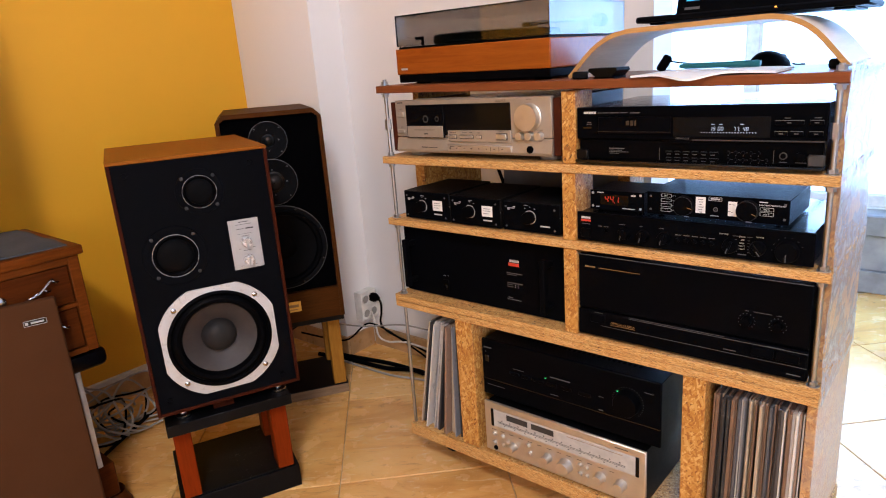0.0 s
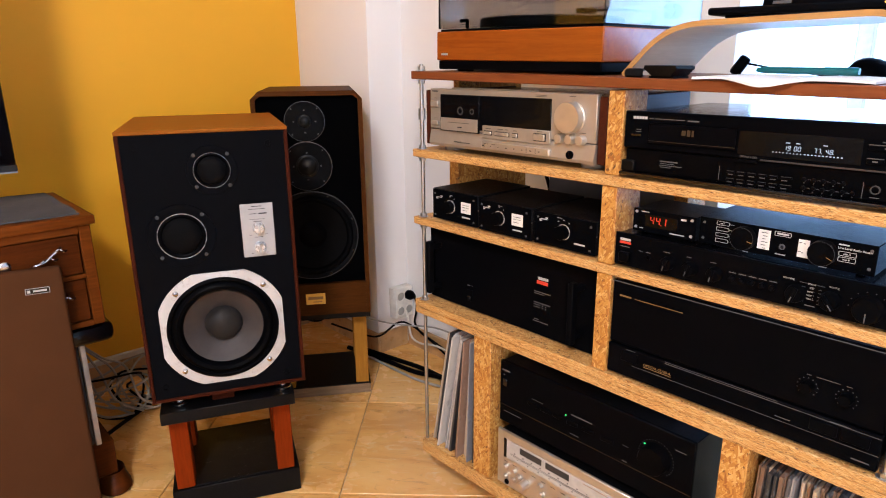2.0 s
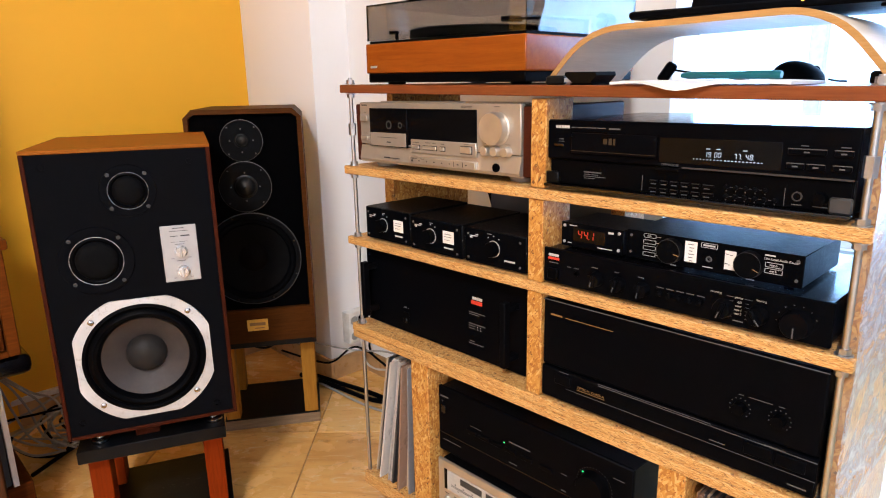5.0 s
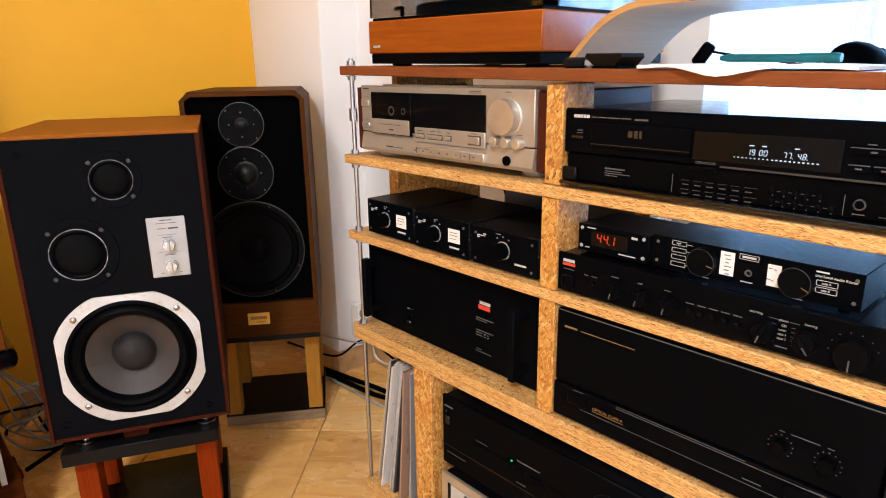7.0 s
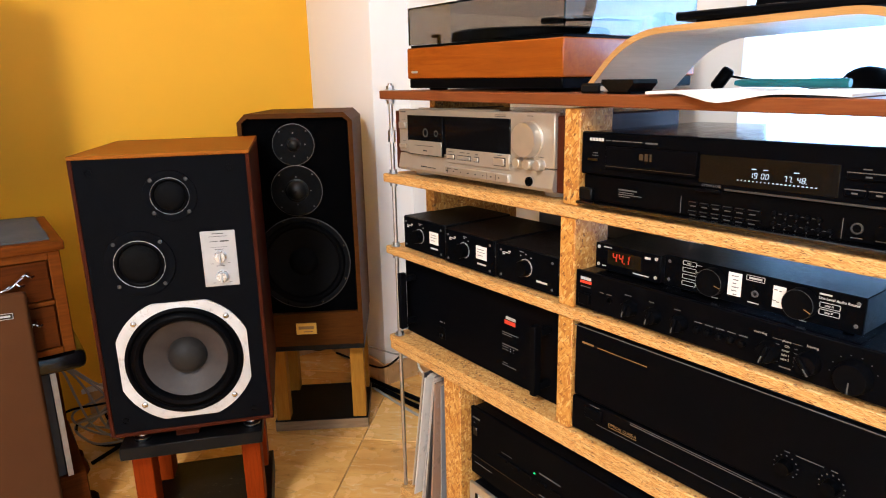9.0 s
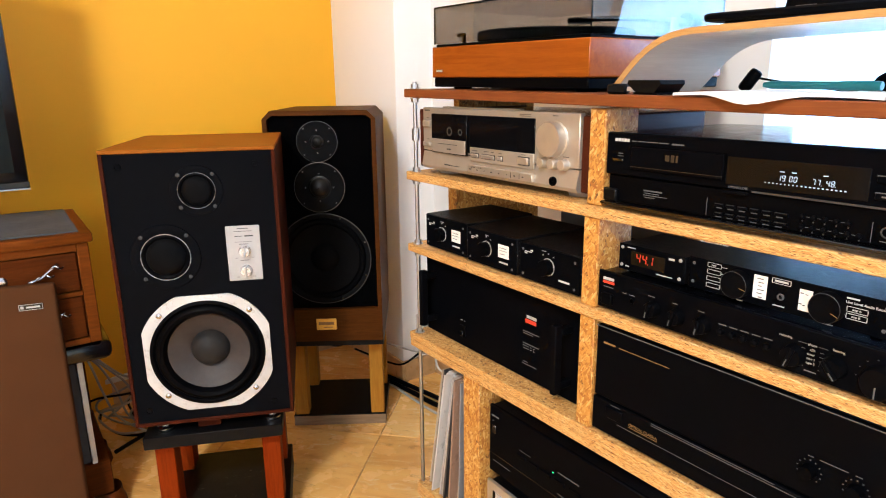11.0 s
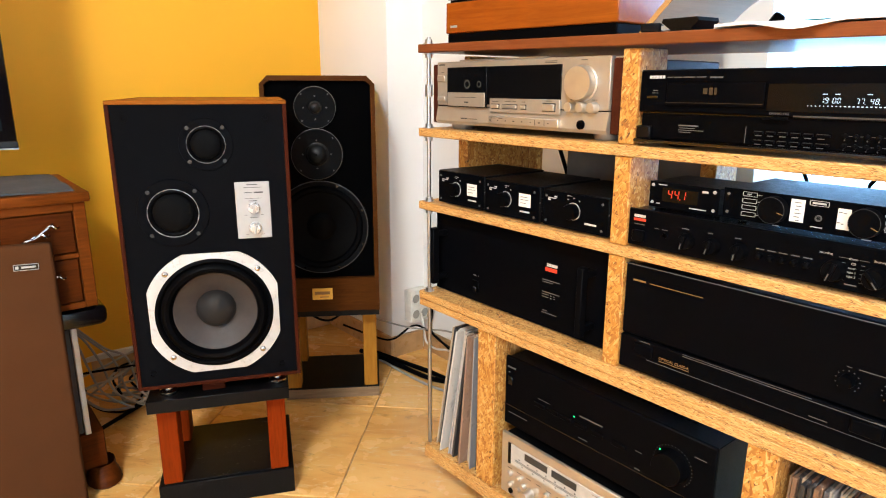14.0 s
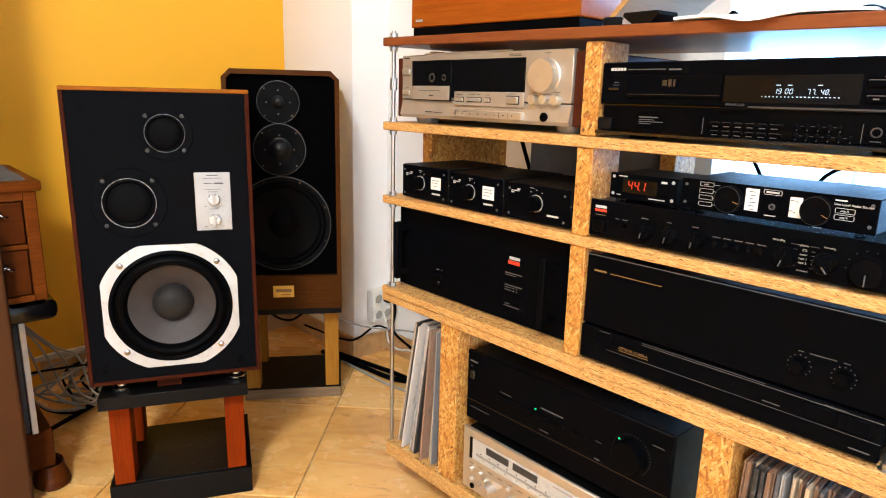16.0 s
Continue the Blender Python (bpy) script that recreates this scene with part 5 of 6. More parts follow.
KINDS = [sleeve_mesh(0.0030 + 0.0011 * (k % 4), m_) for k, m_ in enumerate(SLEEVES + [POLY, POLY, SLEEVES[0], SLEEVES[1], SLEEVES[2], SLEEVES[3]])]


def row_of_records(x0, x1, lean0, lean1, y, group, label, count, order=()):
    for i in range(count):
        f = i / (count - 1)
        me = KINDS[order[i]] if order else rng.choice(KINDS)
        ob = new("record_sleeve", me)
        ob.matrix_world = pose(x0 + (x1 - x0) * f, y + rng.uniform(0, 0.026), 0.1350, rng.uniform(-0.6, 0.3), lean0 + (lean1 - lean0) * f + rng.uniform(-0.25, 0.25), rng.uniform(-0.8, 0.8))
        tagged(ob, label, "record", group)


row_of_records(-1.100, -1.030, 10.5, 9.0, 1.152, "records in the narrow bay", "worn paper record sleeve leaning in the rack", 10, (10, 2, 0, 9, 9, 4, 7, 8, 7, 11))
row_of_records(-1.012, -0.956, 6.0, 1.2, 1.150, "records in the narrow bay", "worn paper record sleeve leaning in the rack", 10, (2, 3, 5, 1, 10, 5, 10, 4, 6, 2))
row_of_records(-0.333, -0.178, 1.5, 0.5, 1.152, "records in the wide bay", "worn paper record sleeve packed upright in the rack", 32)

# ---- front loudspeaker on its stand ----
S1 = thing("loudspeaker", pose(-1.347, 0.760, 0.322, 0, 0, 66.8), "vintage three-way loudspeaker, black baffle, grille removed", "loudspeaker")
HW, HH, DP = 0.170, 0.606, 0.41
part("baffle", pierced(box(bm_new(), -HW + 0.008, HW - 0.008, 0.0, 0.02, 0.008, HH - 0.008), [(-0.001, 0.163, 0.1190), (0.009, 0.519, 0.0350), (-0.065, 0.382, 0.0462)]), BAFFLE, S1, "matt black front baffle")
for nm, d, m_ in (("side_panel", (-HW, -HW + 0.008, -0.003, DP, 0, HH - 0.008), S1_SHADED_WOOD), ("side_panel", (HW - 0.008, HW, -0.003, DP, 0, HH - 0.008), S1_SHADED_WOOD),
                  ("bottom_panel", (-HW + 0.008, HW - 0.008, -0.003, DP, 0, 0.008), S1_SHADED_WOOD), ("top_panel", (-HW, HW, -0.003, DP, HH - 0.008, HH), S1_TOP)):
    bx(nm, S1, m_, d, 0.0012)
bx("back_panel", S1, BAFFLE, (-HW + 0.008, HW - 0.008, DP - 0.02, DP - 0.004, 0.008, HH - 0.008))
for x, z in ((-0.137, 0.572), (0.128, 0.570), (-0.138, 0.036), (0.129, 0.029)):
    turned("grille_socket", S1, BLACK, (x, 0, z), [(0.0075, 0), (0.0075, 0.002), (0.0045, 0.002), (0.004, -0.004), (0.0001, -0.004)], 18)
for nm, cx, cz, r, dr in (("tweeter", 0.009, 0.519, 0.037, 0.024), ("midrange", -0.065, 0.382, 0.049, 0.036)):
    flange = turned(nm, S1, BAFFLE, (cx, 0, cz), [(r * 1.42, 0), (r * 1.40, 0.0025), (r * 1.05, 0.003), (r, 0.0025), (r * 0.95, 0.0)], 48, label="round driver with bright ring")
    turned("trim_ring", flange, BRIGHT_RING, (cx, -0.0024, cz), [(r * 1.015, 0), (r * 1.015, 0.0014), (r * 1.0, 0.0022), (r * 0.985, 0.0014), (r * 0.985, 0)], 56)
    turned("surround", flange, RUBBER, (cx, -0.0004, cz), [(r * 0.986, 0.002), (r * 0.90, 0.003), (r * 0.84, 0.0015), (r * 0.80, 0.0)], 48)
    turned("dome", flange, MESH_DOME, (cx, 0.0, cz), [(r * 0.82, -0.0005)] + [(r * 0.80 * math.cos(a), r * 0.30 * math.sin(a)) for a in (0.15, 0.4, 0.7, 1.0, 1.3, 1.55)] + [(0.0001, r * 0.30)], 40)
    for a in (45, 135, 225, 315):
        turned("screw", flange, DARK_PRINT, (cx + r * 1.28 * math.cos(radians(a)), -0.0026, cz + r * 1.28 * math.sin(radians(a))), [(0.0042, 0), (0.004, 0.0016), (0.0001, 0.002)], 14)
WX, WZ = -0.001, 0.163
woof = bm_new()
ringo, ringi = [], []
SEG = 96
for k in range(SEG):
    a = 2 * math.pi * k / SEG
    q = abs(((a + math.pi / 4) % (math.pi / 2)) - math.pi / 4)
    d_ = min(0.1315 / math.cos(q), 0.1425)
    ringo.append((WX + d_ * math.cos(a), WZ + d_ * math.sin(a)))
    ringi.append((WX + 0.1195 * math.cos(a), WZ + 0.1195 * math.sin(a)))
loops = [[woof.verts.new((x, y, z)) for x, z in pts] for pts, y in ((ringo, 0.0), (ringo, -0.004), (ringi, -0.005), (ringi, 0.0))]
for a, b in zip(loops, loops[1:]):
    for k in range(SEG):
        woof.faces.new((a[k], a[(k + 1) % SEG], b[(k + 1) % SEG], b[k]))
woofer = part("woofer", woof, RING, S1, "large woofer in a chipped silver eight-sided ring")
turned("gasket", woofer, RUBBER, (WX, 0, WZ), [(0.1200, 0.0), (0.1200, 0.0065), (0.1135, 0.0080), (0.110, 0.005), (0.1085, 0.003)], 72)
turned("surround", woofer, RUBBER, (WX, 0, WZ), [(0.1090, 0.003), (0.1060, 0.0080), (0.0995, 0.0108), (0.0925, 0.0085), (0.0875, 0.0010), (0.0860, -0.004)], 72, label="black rubber roll surround")
turned("cone", woofer, CONE, (WX, 0, WZ), [(0.0866, -0.003), (0.0860, -0.005), (0.066, -0.0150), (0.045, -0.0255), (0.036, -0.0310)], 72, label="grey paper cone")
turned("dust_cap", woofer, DOME, (WX, 0, WZ), [(0.0415, -0.028), (0.0400, -0.0225), (0.0365, -0.0140), (0.029, -0.0065), (0.018, -0.0015), (0.008, 0.0003), (0.0001, 0.0006)], 48, label="smooth grey dust cap")
for a in (45, 135, 225, 315):
    sx, sz = WX + 0.1305 * math.cos(radians(a)), WZ + 0.1305 * math.sin(radians(a))
    sc = turned("screw", woofer, CHROME, (sx, -0.0045, sz), [(0.0062, 0), (0.006, 0.0018), (0.0042, 0.0035), (0.0001, 0.0040)], 20)
    part("slot", box(bm_new(), sx - 0.0028, sx + 0.0028, -0.0088, -0.0082, sz - 0.0006, sz + 0.0006), DARK_PRINT, sc)
plate = bx("name_plate", S1, PLATE, (0.057, 0.1265, -0.0022, 0.0, 0.321, 0.441), 0.0012, "brushed metal plate with two level controls")
for z in (0.386, 0.343):
    k = turned("level_control", plate, BRIGHT_RING, (0.093, -0.002, z), [(0.0125, 0), (0.0125, 0.004), (0.011, 0.006), (0.010, 0.014), (0.0001, 0.0145)], 32)
    part("grip", box(bm_new(), 0.0905, 0.0955, -0.021, -0.016, z - 0.010, z + 0.010, 0.0008), PLATE, k)
marks("plate_print", plate, DARK_PRINT, -0.0023, [(0.092, 0.435, 0.022, 0.002), (0.092, 0.429, 0.036, 0.0012), (0.083, 0.4185, 0.016, 0.0016), (0.104, 0.4185, 0.018, 0.0035), (0.092, 0.406, 0.034, 0.0007), (0.092, 0.401, 0.018, 0.0012), (0.092, 0.3655, 0.018, 0.0012), (0.076, 0.371, 0.006, 0.001), (0.109, 0.371, 0.006, 0.001), (0.076, 0.329, 0.006, 0.001), (0.109, 0.329, 0.006, 0.001)])
for x in (-0.115, 0.118):
    for y in (0.030, 0.31):
        turned("foot", S1, CHROME, (x, y, -0.0255), [(0.0001, 0), (0.018, 0), (0.0195, 0.003), (0.0195, 0.008), (0.016, 0.010), (0.009, 0.011), (0.009, 0.0265)], 24, "z", "nickel cone foot")
bx("wood_pad", S1, S1_SHADED_WOOD, (-0.045, 0.005, 0.02, 0.07, -0.0255, 0.0), 0.002)


def speaker_stand(name, m, label, tw, td, bw, bd, zt0, zt1, zb, leg_m, deck_m, base_edge, legs, b0=-0.012, p0=0.0):
    st = thing(name, m, label, "speaker stand")
    bx("top_plate", st, deck_m, (-tw / 2, tw / 2, p0, td, zt0, zt1), 0.0015)
    if base_edge is deck_m:
        bx("base_plate", st, deck_m, (-bw / 2, bw / 2, b0, bd, 0, zb), 0.0015)
    else:
        bp = bx("base_plate", st, base_edge, (-bw / 2, bw / 2, b0, bd, 0, zb - 0.003), 0.0015, "raw grey plank base")
        bx("black_cover", bp, deck_m, (-bw / 2, bw / 2, b0, bd, zb - 0.003, zb))
    lw, ld = legs
    for x in (-tw / 2 + 0.010, tw / 2 - 0.010 - lw):
        for y in (max(0.008, b0 + 0.006) if p0 == 0 else -0.008, td - 0.008 - ld):
            bx("leg", st, leg_m, (x, x + lw, y, y + ld, zb, zt0), 0.002)
    return st


st1 = speaker_stand("speaker_stand", pose(-1.345, 0.749, 0, 0, 0, 66.5), "low black stand with orange-stained wooden legs", 0.300, 0.30, 0.302, 0.31, 0.266, 0.2955, 0.064, RED_LEG, BLACK_BOX, BLACK_BOX, (0.042, 0.060), 0.038)
bx("inner_board", st1, RUBBED, (-0.10, 0.10, 0.045, 0.29, 0.0645, 0.0675), 0, "black scuffed board between the legs")

# ---- rear loudspeaker ----
S2 = thing("loudspeaker", pose(-1.612, 1.168, 0.321, 0, 0, 57.2), "walnut loudspeaker with recessed deep black baffle", "loudspeaker")
HW, HH, DP = 0.152, 0.662, 0.395
CH = 0.022
for nm, outline, m_ in (("side_panel", [(-HW, 0), (-HW + 0.012, 0), (-HW + 0.012, HH - CH), (-HW, HH - CH)], S2_WOOD), ("side_panel", [(HW - 0.012, 0), (HW, 0), (HW, HH - CH), (HW - 0.012, HH - CH)], S2_WOOD),
                        ("top_panel", [(-HW, HH - CH), (-HW + 0.012, HH - CH - 0.002), (-HW + CH + 0.004, HH - 0.013), (HW - CH - 0.004, HH - 0.013), (HW - 0.012, HH - CH - 0.002), (HW, HH - CH), (HW - CH, HH), (-HW + CH, HH)], S2_WOOD),
                        ("lower_front", [(-HW + 0.012, 0), (HW - 0.012, 0), (HW - 0.012, 0.098), (-HW + 0.012, 0.098)], S2_WOOD)):
    part(nm, prism(bm_new(), outline, 0.0 if nm != "lower_front" else 0.003, DP), m_, S2)
part("baffle", pierced(box(bm_new(), -HW + 0.012, HW - 0.012, 0.020, 0.03, 0.098, HH - 0.012), [(-0.008, 0.246, 0.1185)]), S2_BAFFLE, S2, "deep black recessed baffle")
bx("back_panel", S2, S2_BAFFLE, (-HW + 0.014, HW - 0.014, DP - 0.02, DP - 0.004, 0.004, HH - 0.026))
for nm, cz, r, dome_r in (("tweeter", 0.578, 0.056, 0.016), ("midrange", 0.452, 0.070, 0.028)):
    fl = turned(nm, S2, S2_RING, (-0.010, 0.02, cz), [(r, 0), (r, 0.004), (r * 0.965, 0.006), (r * 0.90, 0.0055), (dome_r * 1.3, 0.0045), (dome_r * 1.15, 0.002)], 56, label="dark round driver flange")
    turned("rim", fl, S2_RIM, (-0.010, 0.0155, cz), [(r * 1.005, 0), (r * 1.005, 0.0012), (r * 0.985, 0.0016)], 56)
    turned("dome", fl, S2_DOME, (-0.010, 0.018, cz), [(dome_r * 1.18, 0)] + [(dome_r * math.cos(a), dome_r * 0.75 * math.sin(a)) for a in (0.1, 0.4, 0.8, 1.15, 1.5)], 32)
    for k in range(4):
        a = radians(90 * k)
        turned("screw", fl, S2_RIM, (-0.010 + r * 0.55 * math.cos(a), 0.0152, cz + r * 0.55 * math.sin(a)), [(0.0022, 0), (0.002, 0.001), (0.0001, 0.001)], 10)
        a += radians(45)
        turned("screw", fl, S2_RIM, (-0.010 + r * 0.90 * math.cos(a), 0.0146, cz + r * 0.90 * math.sin(a)), [(0.0022, 0), (0.002, 0.001), (0.0001, 0.001)], 10)
wf2 = turned("woofer", S2, S2_RING, (-0.008, 0.02, 0.246), [(0.133, 0), (0.133, 0.004), (0.131, 0.006), (0.122, 0.006), (0.119, 0.004)], 72, label="large black woofer")
turned("rim", wf2, DARK_PRINT, (-0.008, 0.015, 0.246), [(0.1335, 0), (0.1335, 0.0016), (0.131, 0.002)], 72)
turned("surround", wf2, RUBBER, (-0.008, 0.02, 0.246), [(0.120, 0.003), (0.114, 0.008), (0.105, 0.007), (0.100, 0.0)], 64)
turned("cone", wf2, S2_CONE, (-0.008, 0.02, 0.246), [(0.100, 0.001), (0.07, -0.004), (0.04, -0.0085)], 64)
turned("dust_cap", wf2, S2_CONE, (-0.008, 0.02, 0.246), [(0.041, -0.0085), (0.035, 0.000), (0.02, 0.006), (0.0001, 0.008)], 40)
for k in range(8):
    a = radians(45 * k + 22)
    turned("screw", wf2, BLACK_TOP, (-0.008 + 0.1265 * math.cos(a), 0.014, 0.246 + 0.1265 * math.sin(a)), [(0.003, 0), (0.0028, 0.0012), (0.0001, 0.0014)], 10)
bd = bx("badge", S2, BRASS, (-0.040, 0.018, 0.0005, 0.003, 0.036, 0.070), 0.0008, "yellow brass maker's badge")
marks("badge_print", bd, GOLD_PRINT, 0.0005, [(-0.011, 0.056, 0.044, 0.012), (-0.006, 0.044, 0.026, 0.0035)])
st2 = speaker_stand("speaker_stand", pose(-1.697, 1.224, 0, 0, 0, 57.2), "low stand with honey pine legs on a raw plank base", 0.300, 0.25, 0.290, 0.24, 0.297, 0.3205, 0.036, PINE_LEG, BLACK_BOX, RAW_EDGE, (0.042, 0.045), -0.012, -0.078)

# ---- cabinet corner ----
cab = thing("sideboard", pose(-1.62, 0.0, 0), "old polished walnut sideboard with drawers and carved feet", "sideboard")
CY = 0.585
bx("top", cab, CAB_WOOD, (-0.36, 0.012, -0.12, CY + 0.010, 0.708, 0.730), 0.004, "", 2)
bx("side_panel", cab, CAB_WOOD, (-0.35, 0.0, CY - 0.025, CY, 0.465, 0.708), 0.002)
bx("side_panel", cab, CAB_WOOD, (-0.35, 0.0, -0.10, -0.075, 0.465, 0.708), 0.002)
bx("body", cab, CAB_DARK, (-0.35, -0.012, -0.075, CY - 0.025, 0.467, 0.708))
bx("rail", cab, CAB_WOOD, (-0.012, 0.0, -0.075, CY - 0.025, 0.688, 0.708), 0.001)
bx("rail", cab, CAB_WOOD, (-0.012, 0.0, -0.075, CY - 0.025, 0.583, 0.593), 0.001)
bx("rail", cab, CAB_WOOD, (-0.012, 0.0, -0.075, CY - 0.025, 0.465, 0.479), 0.001)
for z0, z1 in ((0.595, 0.686), (0.481, 0.581)):
    for y0, y1 in ((0.045, CY - 0.028), (-0.06, 0.035)):
        dr = bx("drawer", cab, CAB_DARK, (-0.012, -0.002, y0, y1, z0, z1), 0.002, "dark figured walnut drawer front")
        yc = (y0 + y1) / 2
        turned("keyhole_plate", dr, CHROME, (-0.002, yc + 0.107, (z0 + z1) / 2), [(0.0001, 0.004), (0.008, 0.004), (0.012, 0.002), (0.013, 0)], 24, "x", "round nickel lock plate")
        h = yc + 0.19
        part("handle", tube(bm_new(), [(0.002, h - 0.035, z0 + 0.035), (0.012, h - 0.028, z0 + 0.040), (0.012, h - 0.008, z0 + 0.046), (0.013, h + 0.004, z0 + 0.056), (0.012, h + 0.018, z0 + 0.066), (0.002, h + 0.026, z0 + 0.070)], 0.0034), CHROME, dr, "curled metal pull")
        for dy, dz, up in ((-0.020, 0.041, 1), (0.002, 0.053, -1), (0.012, 0.062, 1), (0.022, 0.070, -1)):
            part("leaf", tube(bm_new(), [(0.012, h + dy, z0 + dz), (0.015, h + dy + 0.004, z0 + dz + 0.005 * up), (0.014, h + dy + 0.010, z0 + dz + 0.008 * up), (0.010, h + dy + 0.014, z0 + dz + 0.006 * up)], 0.0024, 6), CHROME, dr)
for y in (CY - 0.02, -0.07):
    for x in (-0.06, -0.31):
        foot = bm_new()
        pts = [(0.0, 0.047, 0.040), (0.008, 0.034, 0.040), (0.018, 0.020, 0.048), (0.022, 0.006, 0.050), (0.022, 0.0, 0.044)]
        prev = None
        for dx, z, r in pts:
            ringv = [foot.verts.new((x + dx + r * math.cos(2 * math.pi * k / 14), y - 0.012 + r * 0.8 * math.sin(2 * math.pi * k / 14), z)) for k in range(14)]
            if prev:
                for k in range(14):
                    foot.faces.new((prev[k], prev[(k + 1) % 14], ringv[(k + 1) % 14], ringv[k])).smooth = True
            prev = ringv
        foot.faces.new(prev)
        part("carved_leg", foot, CAB_DARK, cab)
bx("back_board", cab, CAB_DARK, (-0.35, -0.31, -0.075, CY - 0.025, 0.138, 0.467))
bx("under_shelf", cab, CAB_DARK, (-0.35, -0.03, -0.07, CY - 0.02, 0.045, 0.140), 0.003)

mat_ = thing("table_mat", pose(-1.62, 0, 0.730), "dark grey felt mat lying on the sideboard", "mat")
mm = bm_new()
NXm, NYm = 10, 24
gridm = [[mm.verts.new((-0.345 + 0.335 * i / NXm + 0.004 * math.sin(j), -0.10 + (CY + 0.085) * j / NYm, 0.0045 + 0.002 * math.sin(i * 1.3 + j * 0.7) + (0.006 if j in (16, 17) else 0))) for j in range(NYm + 1)] for i in range(NXm + 1)]
for a, b in zip(gridm, gridm[1:]):
    for j in range(NYm):
        mm.faces.new((a[j], a[j + 1], b[j + 1], b[j])).smooth = True
ext = bmesh.ops.extrude_face_region(mm, geom=mm.faces[:])
for v in ext["geom"]:
    if isinstance(v, bmesh.types.BMVert):
        v.co.z = max(0.0, v.co.z - 0.004)
part("felt", mm, MAT, mat_)

tv = thing("television", pose(-1.835, 0, 0.734), "flat black television standing on the sideboard", "television")
bx("bezel", tv, BLACK_TOP, (-0.045, 0.0, -0.14, 0.500, 0.080, 0.720), 0.006, "", 2)
bx("screen", tv, TV_GLASS, (-0.001, 0.0015, -0.115, 0.473, 0.120, 0.700))
bx("bottom_strip", tv, BLACK_TOP, (-0.02, 0.004, -0.14, 0.500, 0.080, 0.096), 0.002)
bx("trim", tv, ZINC, (-0.02, 0.002, -0.14, 0.500, 0.0765, 0.080))
bx("neck", tv, BLACK_TOP, (-0.04, -0.005, 0.10, 0.22, 0.010, 0.080))
bx("foot", tv, BLACK_TOP, (-0.10, 0.09, 0.02, 0.32, 0.0, 0.012), 0.004)

gr = thing("speaker_grille", pose(-1.588, 0.506, 0.0, 0, 0, 75), "brown cloth speaker grille leaning on the sideboard", "speaker grille")
g = box(bm_new(), -0.345, 0.0, -0.012, 0.012, 0.0, 0.632, 0.007, 3)
bmesh.ops.transform(g, matrix=pose(0, -0.020, 0.001, -1.8, 0, 0), verts=g.verts)
gp = part("cloth_panel", g, GRILLE, gr)
gb = box(bm_new(), -0.073, -0.026, -0.0145, -0.011, 0.578, 0.592, 0.0008)
bmesh.ops.transform(gb, matrix=pose(0, -0.020, 0.001, -1.8, 0, 0), verts=gb.verts)
gbo = part("badge", gb, BLACK_TOP, gr, "small black badge with silver border")
gm = bm_new()
for x, z, w_, h_ in outline_bars(-0.0495, 0.585, 0.045, 0.0125, 0.001) + [(-0.066, 0.585, 0.006, 0.006), (-0.045, 0.585, 0.026, 0.004)]:
    box(gm, x - w_ / 2, x + w_ / 2, -0.0152, -0.0144, z - h_ / 2, z + h_ / 2)
bmesh.ops.transform(gm, matrix=pose(0, -0.020, 0.001, -1.8, 0, 0), verts=gm.verts)
part("badge_marks", gm, PLATE, gbo)

bag = thing("black_case", pose(-1.66, 0.40, 0.4105), "small black plastic case under the sideboard", "case")
part("shell", box(bm_new(), -0.20, 0.03, -0.12, 0.205, 0, 0.050, 0.018, 3), BLACK_TOP, bag)
pc = thing("white_panel_case", pose(-1.66, 0.0, 0.1405), "pale grey cabinet with white edge below the sideboard", "cabinet")
bx("body", pc, MAT, (-0.30, 0.004, 0.20, 0.525, 0, 0.270), 0.003)
bx("edge_strip", pc, WHITE_PLASTIC, (0.004, 0.014, 0.525, 0.537, 0, 0.270), 0.001)

# ---- cables and the socket ----


def cable(name, label, pts, r, m_):
    ob = make(name, tube(bm_new(), pts, r), m_)
    return tagged(ob, label, "cable")


cable("speaker_cable", "thick black speaker cable lying on the floor", [(-1.90, 1.50, 0.012), (-1.74, 1.535, 0.011), (-1.60, 1.56, 0.012), (-1.45, 1.565, 0.011), (-1.25, 1.56, 0.011)], 0.0085, RUBBER)
cable("speaker_cable", "thick black speaker cable lying on the floor", [(-1.93, 1.47, 0.012), (-1.75, 1.505, 0.011), (-1.60, 1.525, 0.011), (-1.45, 1.545, 0.028), (-1.25, 1.52, 0.011)], 0.0085, RUBBER)
cable("speaker_cable", "thin grey speaker cable beside the black ones", [(-1.90, 1.485, 0.008), (-1.70, 1.490, 0.006), (-1.55, 1.500, 0.006), (-1.42, 1.535, 0.006), (-1.25, 1.545, 0.006)], 0.0045, GREY_CABLE)
cable("mains_cable", "white power cord hanging from the wall socket", [(-1.775, 1.632, 0.165), (-1.765, 1.635, 0.120), (-1.755, 1.64, 0.060), (-1.70, 1.64, 0.050), (-1.60, 1.63, 0.075), (-1.40, 1.60, 0.09)], 0.0038, WHITE_PLASTIC)
cable("mains_cable", "black power cord hanging from the wall socket", [(-1.765, 1.660, 0.215), (-1.752, 1.664, 0.195), (-1.758, 1.667, 0.150), (-1.765, 1.665, 0.110), (-1.72, 1.655, 0.085), (-1.58, 1.64, 0.070), (-1.38, 1.60, 0.06)], 0.0042, RUBBER)
cable("mains_cable", "grey cable crossing in front of the pillar", [(-1.95, 1.40, 0.19), (-1.85, 1.50, 0.150), (-1.79, 1.56, 0.128), (-1.72, 1.60, 0.128), (-1.60, 1.62, 0.150), (-1.42, 1.60, 0.170)], 0.0032, GREY_CABLE)
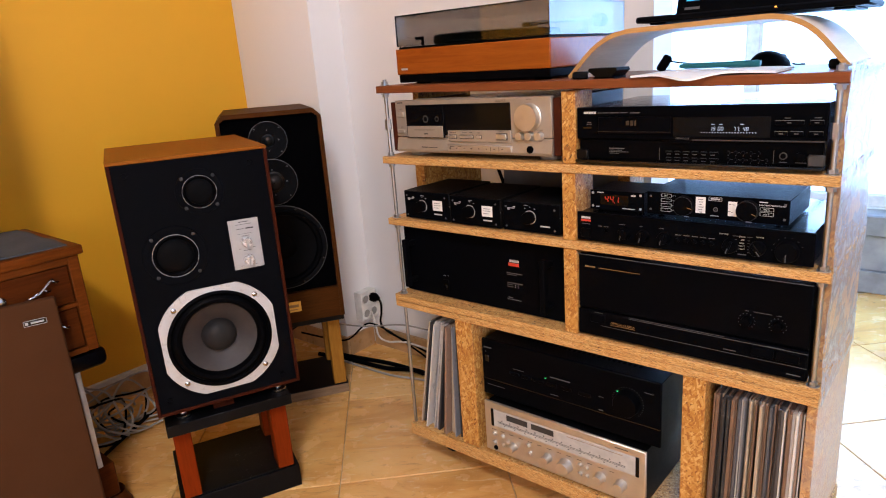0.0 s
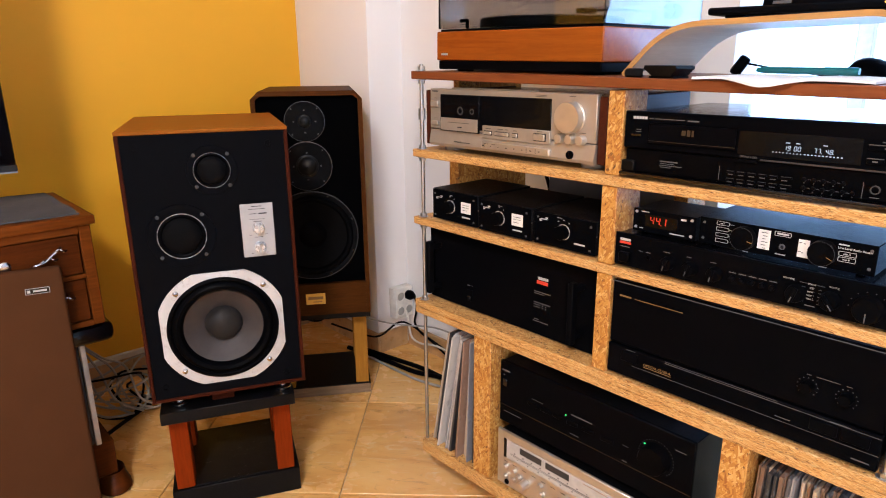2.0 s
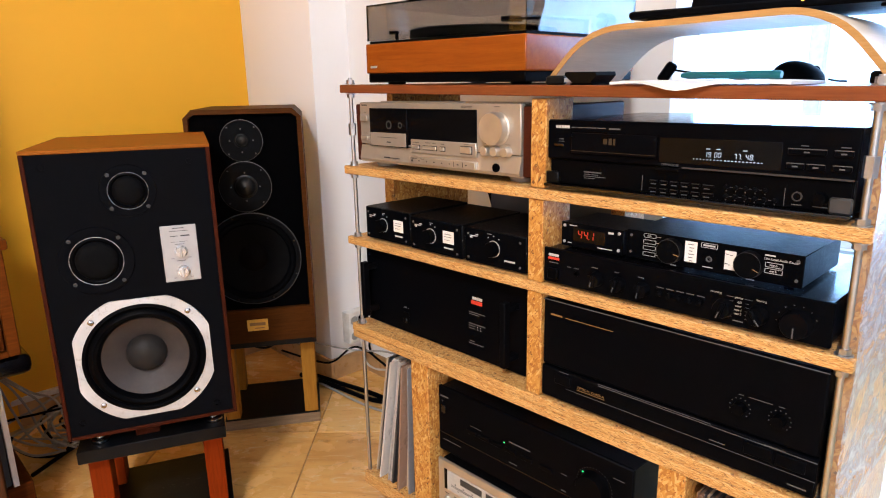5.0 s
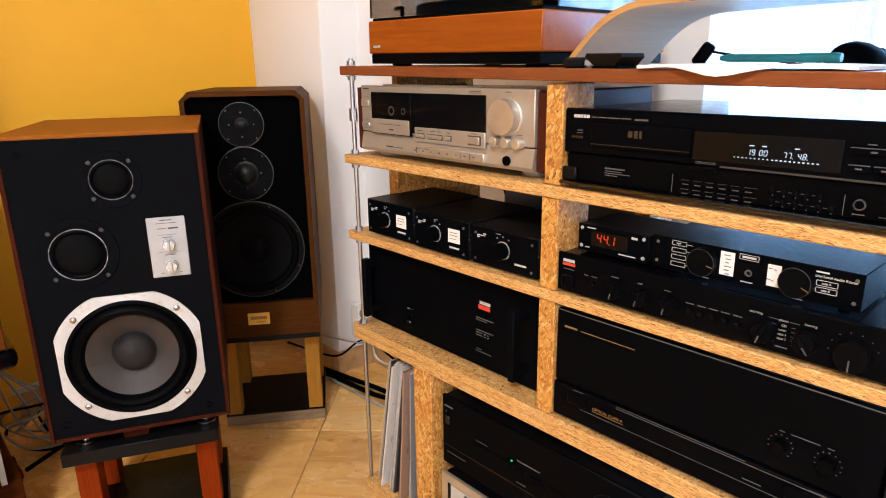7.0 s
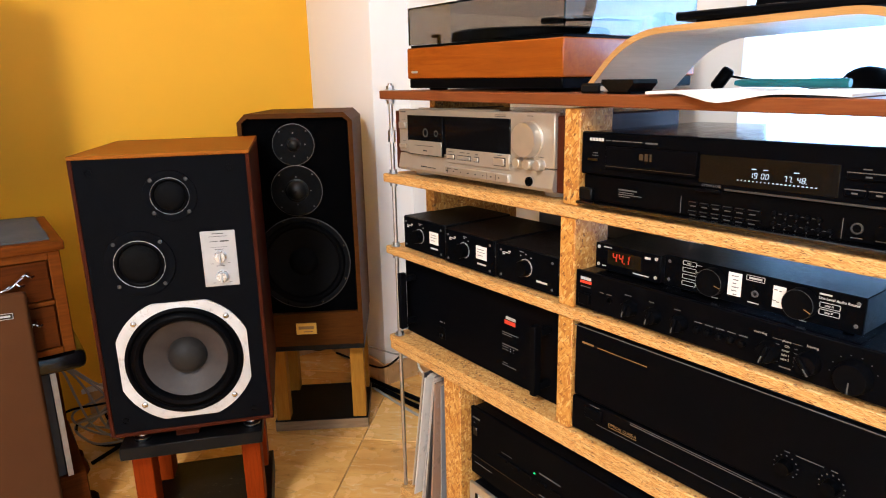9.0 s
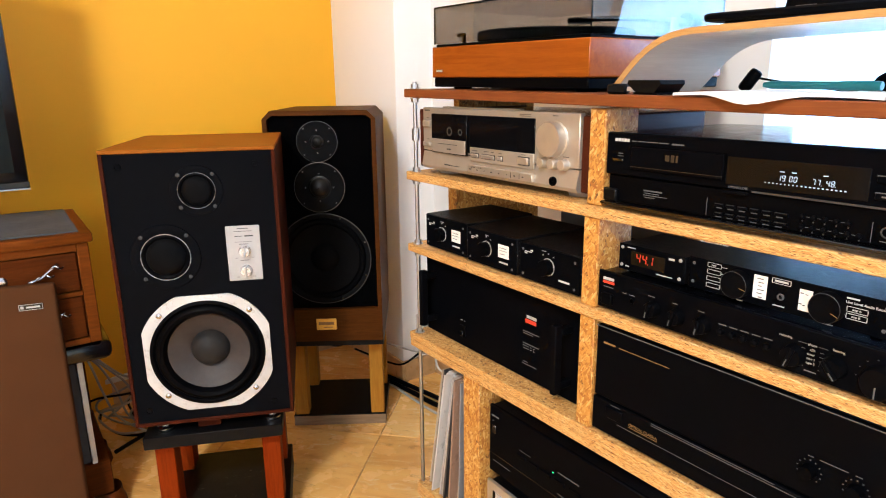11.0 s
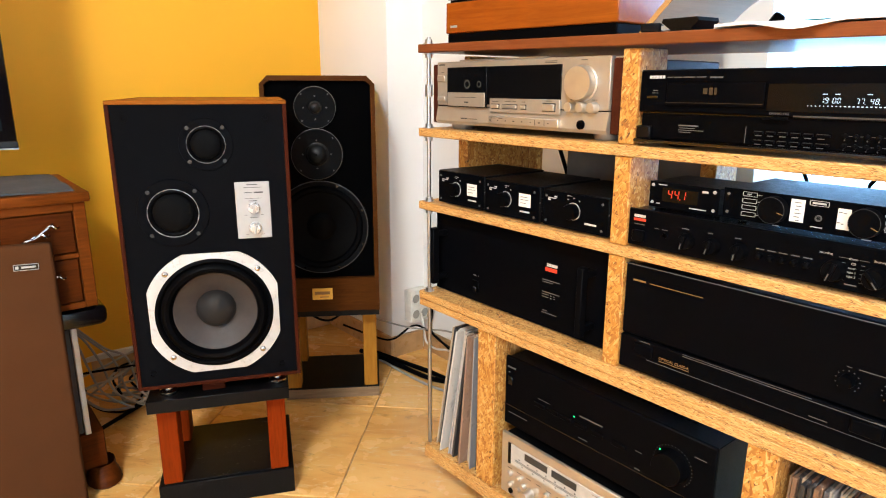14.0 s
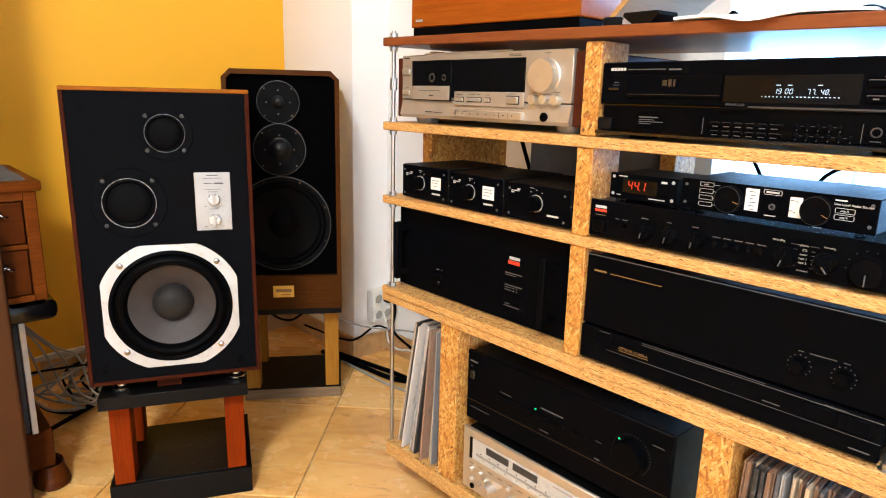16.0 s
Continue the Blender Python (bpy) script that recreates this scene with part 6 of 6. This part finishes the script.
cable("mains_cable", "black cable looping round the pillar foot", [(-1.93, 1.40, 0.13), (-1.84, 1.49, 0.085), (-1.80, 1.53, 0.085), (-1.775, 1.59, 0.125), (-1.74, 1.62, 0.12), (-1.66, 1.64, 0.085), (-1.45, 1.60, 0.05)], 0.0038, RUBBER)
tangle = random.Random(11)
for i in range(8):
    cx, cy = -2.02 + tangle.uniform(-0.05, 0.08), 0.66 + 0.022 * i
    ry, rz, a0 = tangle.uniform(0.045, 0.10), tangle.uniform(0.035, 0.075), tangle.uniform(0, 6.28)
    cz = rz * 0.75 + tangle.uniform(0.01, 0.05)
    loop = [(cx + 0.04 * math.sin(a0 + 1.7 * k), cy + (ry + 0.006 * k) * math.cos(a0 + 0.72 * k), max(0.006, cz + rz * math.sin(a0 + 0.72 * k))) for k in range(11)]
    cable("loose_cable", "tangled pale cable looping beside the sideboard" if i % 5 else "tangled black cable looping beside the sideboard", loop, 0.0036, GREY_CABLE if i % 5 else RUBBER)
for i in range(4):
    cable("loose_cable", "pale cable hanging down behind the sideboard", [(-2.02, 0.545 + 0.01 * i, 0.30), (-2.02, 0.575 + 0.025 * i, 0.27 - 0.02 * i), (-2.0, 0.60 + 0.035 * i, 0.17), (-2.0 + 0.02 * i, 0.63 + 0.03 * i, 0.08), (-1.97, 0.70 + 0.03 * i, 0.02)], 0.0034, GREY_CABLE)
cable("loose_cable", "black cable lying along the skirting", [(-1.90, 0.60, 0.02), (-2.0, 0.75, 0.016), (-2.05, 0.90, 0.03), (-1.98, 1.05, 0.012), (-1.90, 1.10, 0.012)], 0.006, RUBBER)
cable("loose_cable", "black cable loop behind the rear stand", [(-1.86, 1.20, 0.30), (-1.89, 1.26, 0.21), (-1.88, 1.33, 0.18), (-1.84, 1.40, 0.25)], 0.004, RUBBER)
for i, (x, r) in enumerate(((-1.060, 0.005), (-1.025, 0.007), (-0.985, 0.005), (-0.935, 0.006), (-0.900, 0.004), (-0.865, 0.004), (-0.70, 0.005))):
    cable("signal_cable", "cable hanging behind the units", [(x - 0.05, 1.50, 0.90), (x - 0.02, 1.51, 0.86), (x + 0.01 * (i % 2), 1.52, 0.80), (x + 0.03, 1.52, 0.72), (x + 0.035 - 0.02 * (i % 3), 1.52, 0.60), (x, 1.50, 0.53)], r, RUBBER if i != 2 else GREY_CABLE)
for x0, x1 in ((-0.55, -0.50), (-0.36, -0.40), (-0.30, -0.24)):
    cable("signal_cable", "thin cable hanging behind the units", [(x0, 1.50, 0.90), (x0 + 0.02, 1.515, 0.85), (x1, 1.52, 0.80), (x1 + 0.02, 1.51, 0.74), (x1, 1.50, 0.66)], 0.0035, RUBBER)
cable("signal_cable", "blue-black cord on the bright side", [(-0.10, 3.30, 1.25), (-0.13, 3.20, 0.95), (-0.18, 3.12, 0.72), (-0.24, 3.08, 0.55), (-0.20, 3.22, 0.352), (-0.10, 3.23, 0.352)], 0.006, RUBBER)

sock = thing("wall_socket", pose(-1.835, 1.60, 0.128), "white surface-mounted double wall socket with black plug", "socket")
bx("box", sock, WHITE_PLASTIC, (0, 0.042, 0, 0.082, 0, 0.118), 0.004, "", 2)
for z in (0.030, 0.088):
    for y in (0.022, 0.060):
        s = turned("outlet", sock, WHITE_PLASTIC, (0.042, y, z), [(0.0185, 0), (0.0185, 0.003), (0.0165, 0.004), (0.0160, 0.0006)], 28, "x")
        turned("well", s, GREY_CABLE, (0.0425, y, z), [(0.0165, 0.0), (0.0150, 0.0002), (0.0001, 0.0002)], 24, "x")
        for dz in (-0.006, 0.006):
            turned("pin_hole", s, DARK_PRINT, (0.0412, y, z + dz), [(0.0022, 0), (0.0022, 0.0006), (0.0001, 0.0006)], 10, "x")
plug = turned("plug", sock, RUBBER, (0.043, 0.058, 0.088), [(0.0001, 0), (0.018, 0), (0.018, 0.016), (0.009, 0.034), (0.005, 0.040), (0.0001, 0.040)], 24, "x", "black mains plug")

# ---- floor tiles ----
PITCH, JOINT = 0.4585, 0.003
tm = bpy.data.meshes.new("tile")
tb = bm_new()
hs = (PITCH - JOINT) / 2
box(tb, -hs, hs, -hs, hs, -0.010, 0.0, 0.0015)
tb.to_mesh(tm)
tb.free()
tm.materials.append(TILE)
R2 = math.sqrt(0.5)
for i in range(-14, 14):
    for j in range(-14, 14):
        a, b = -0.19 + PITCH * (i + 0.5), 1.555 + PITCH * (j + 0.5)
        x, y = (a - b) * R2, (a + b) * R2
        if -2.30 < x < 2.75 and -3.1 < y < 3.2 and not (x < -2.05 and y < 0.1):
            t_ = new("tile", tm)
            t_.parent = floor
            t_.location, t_.rotation_euler = (x, y, 0.0), (0, 0, radians(45))
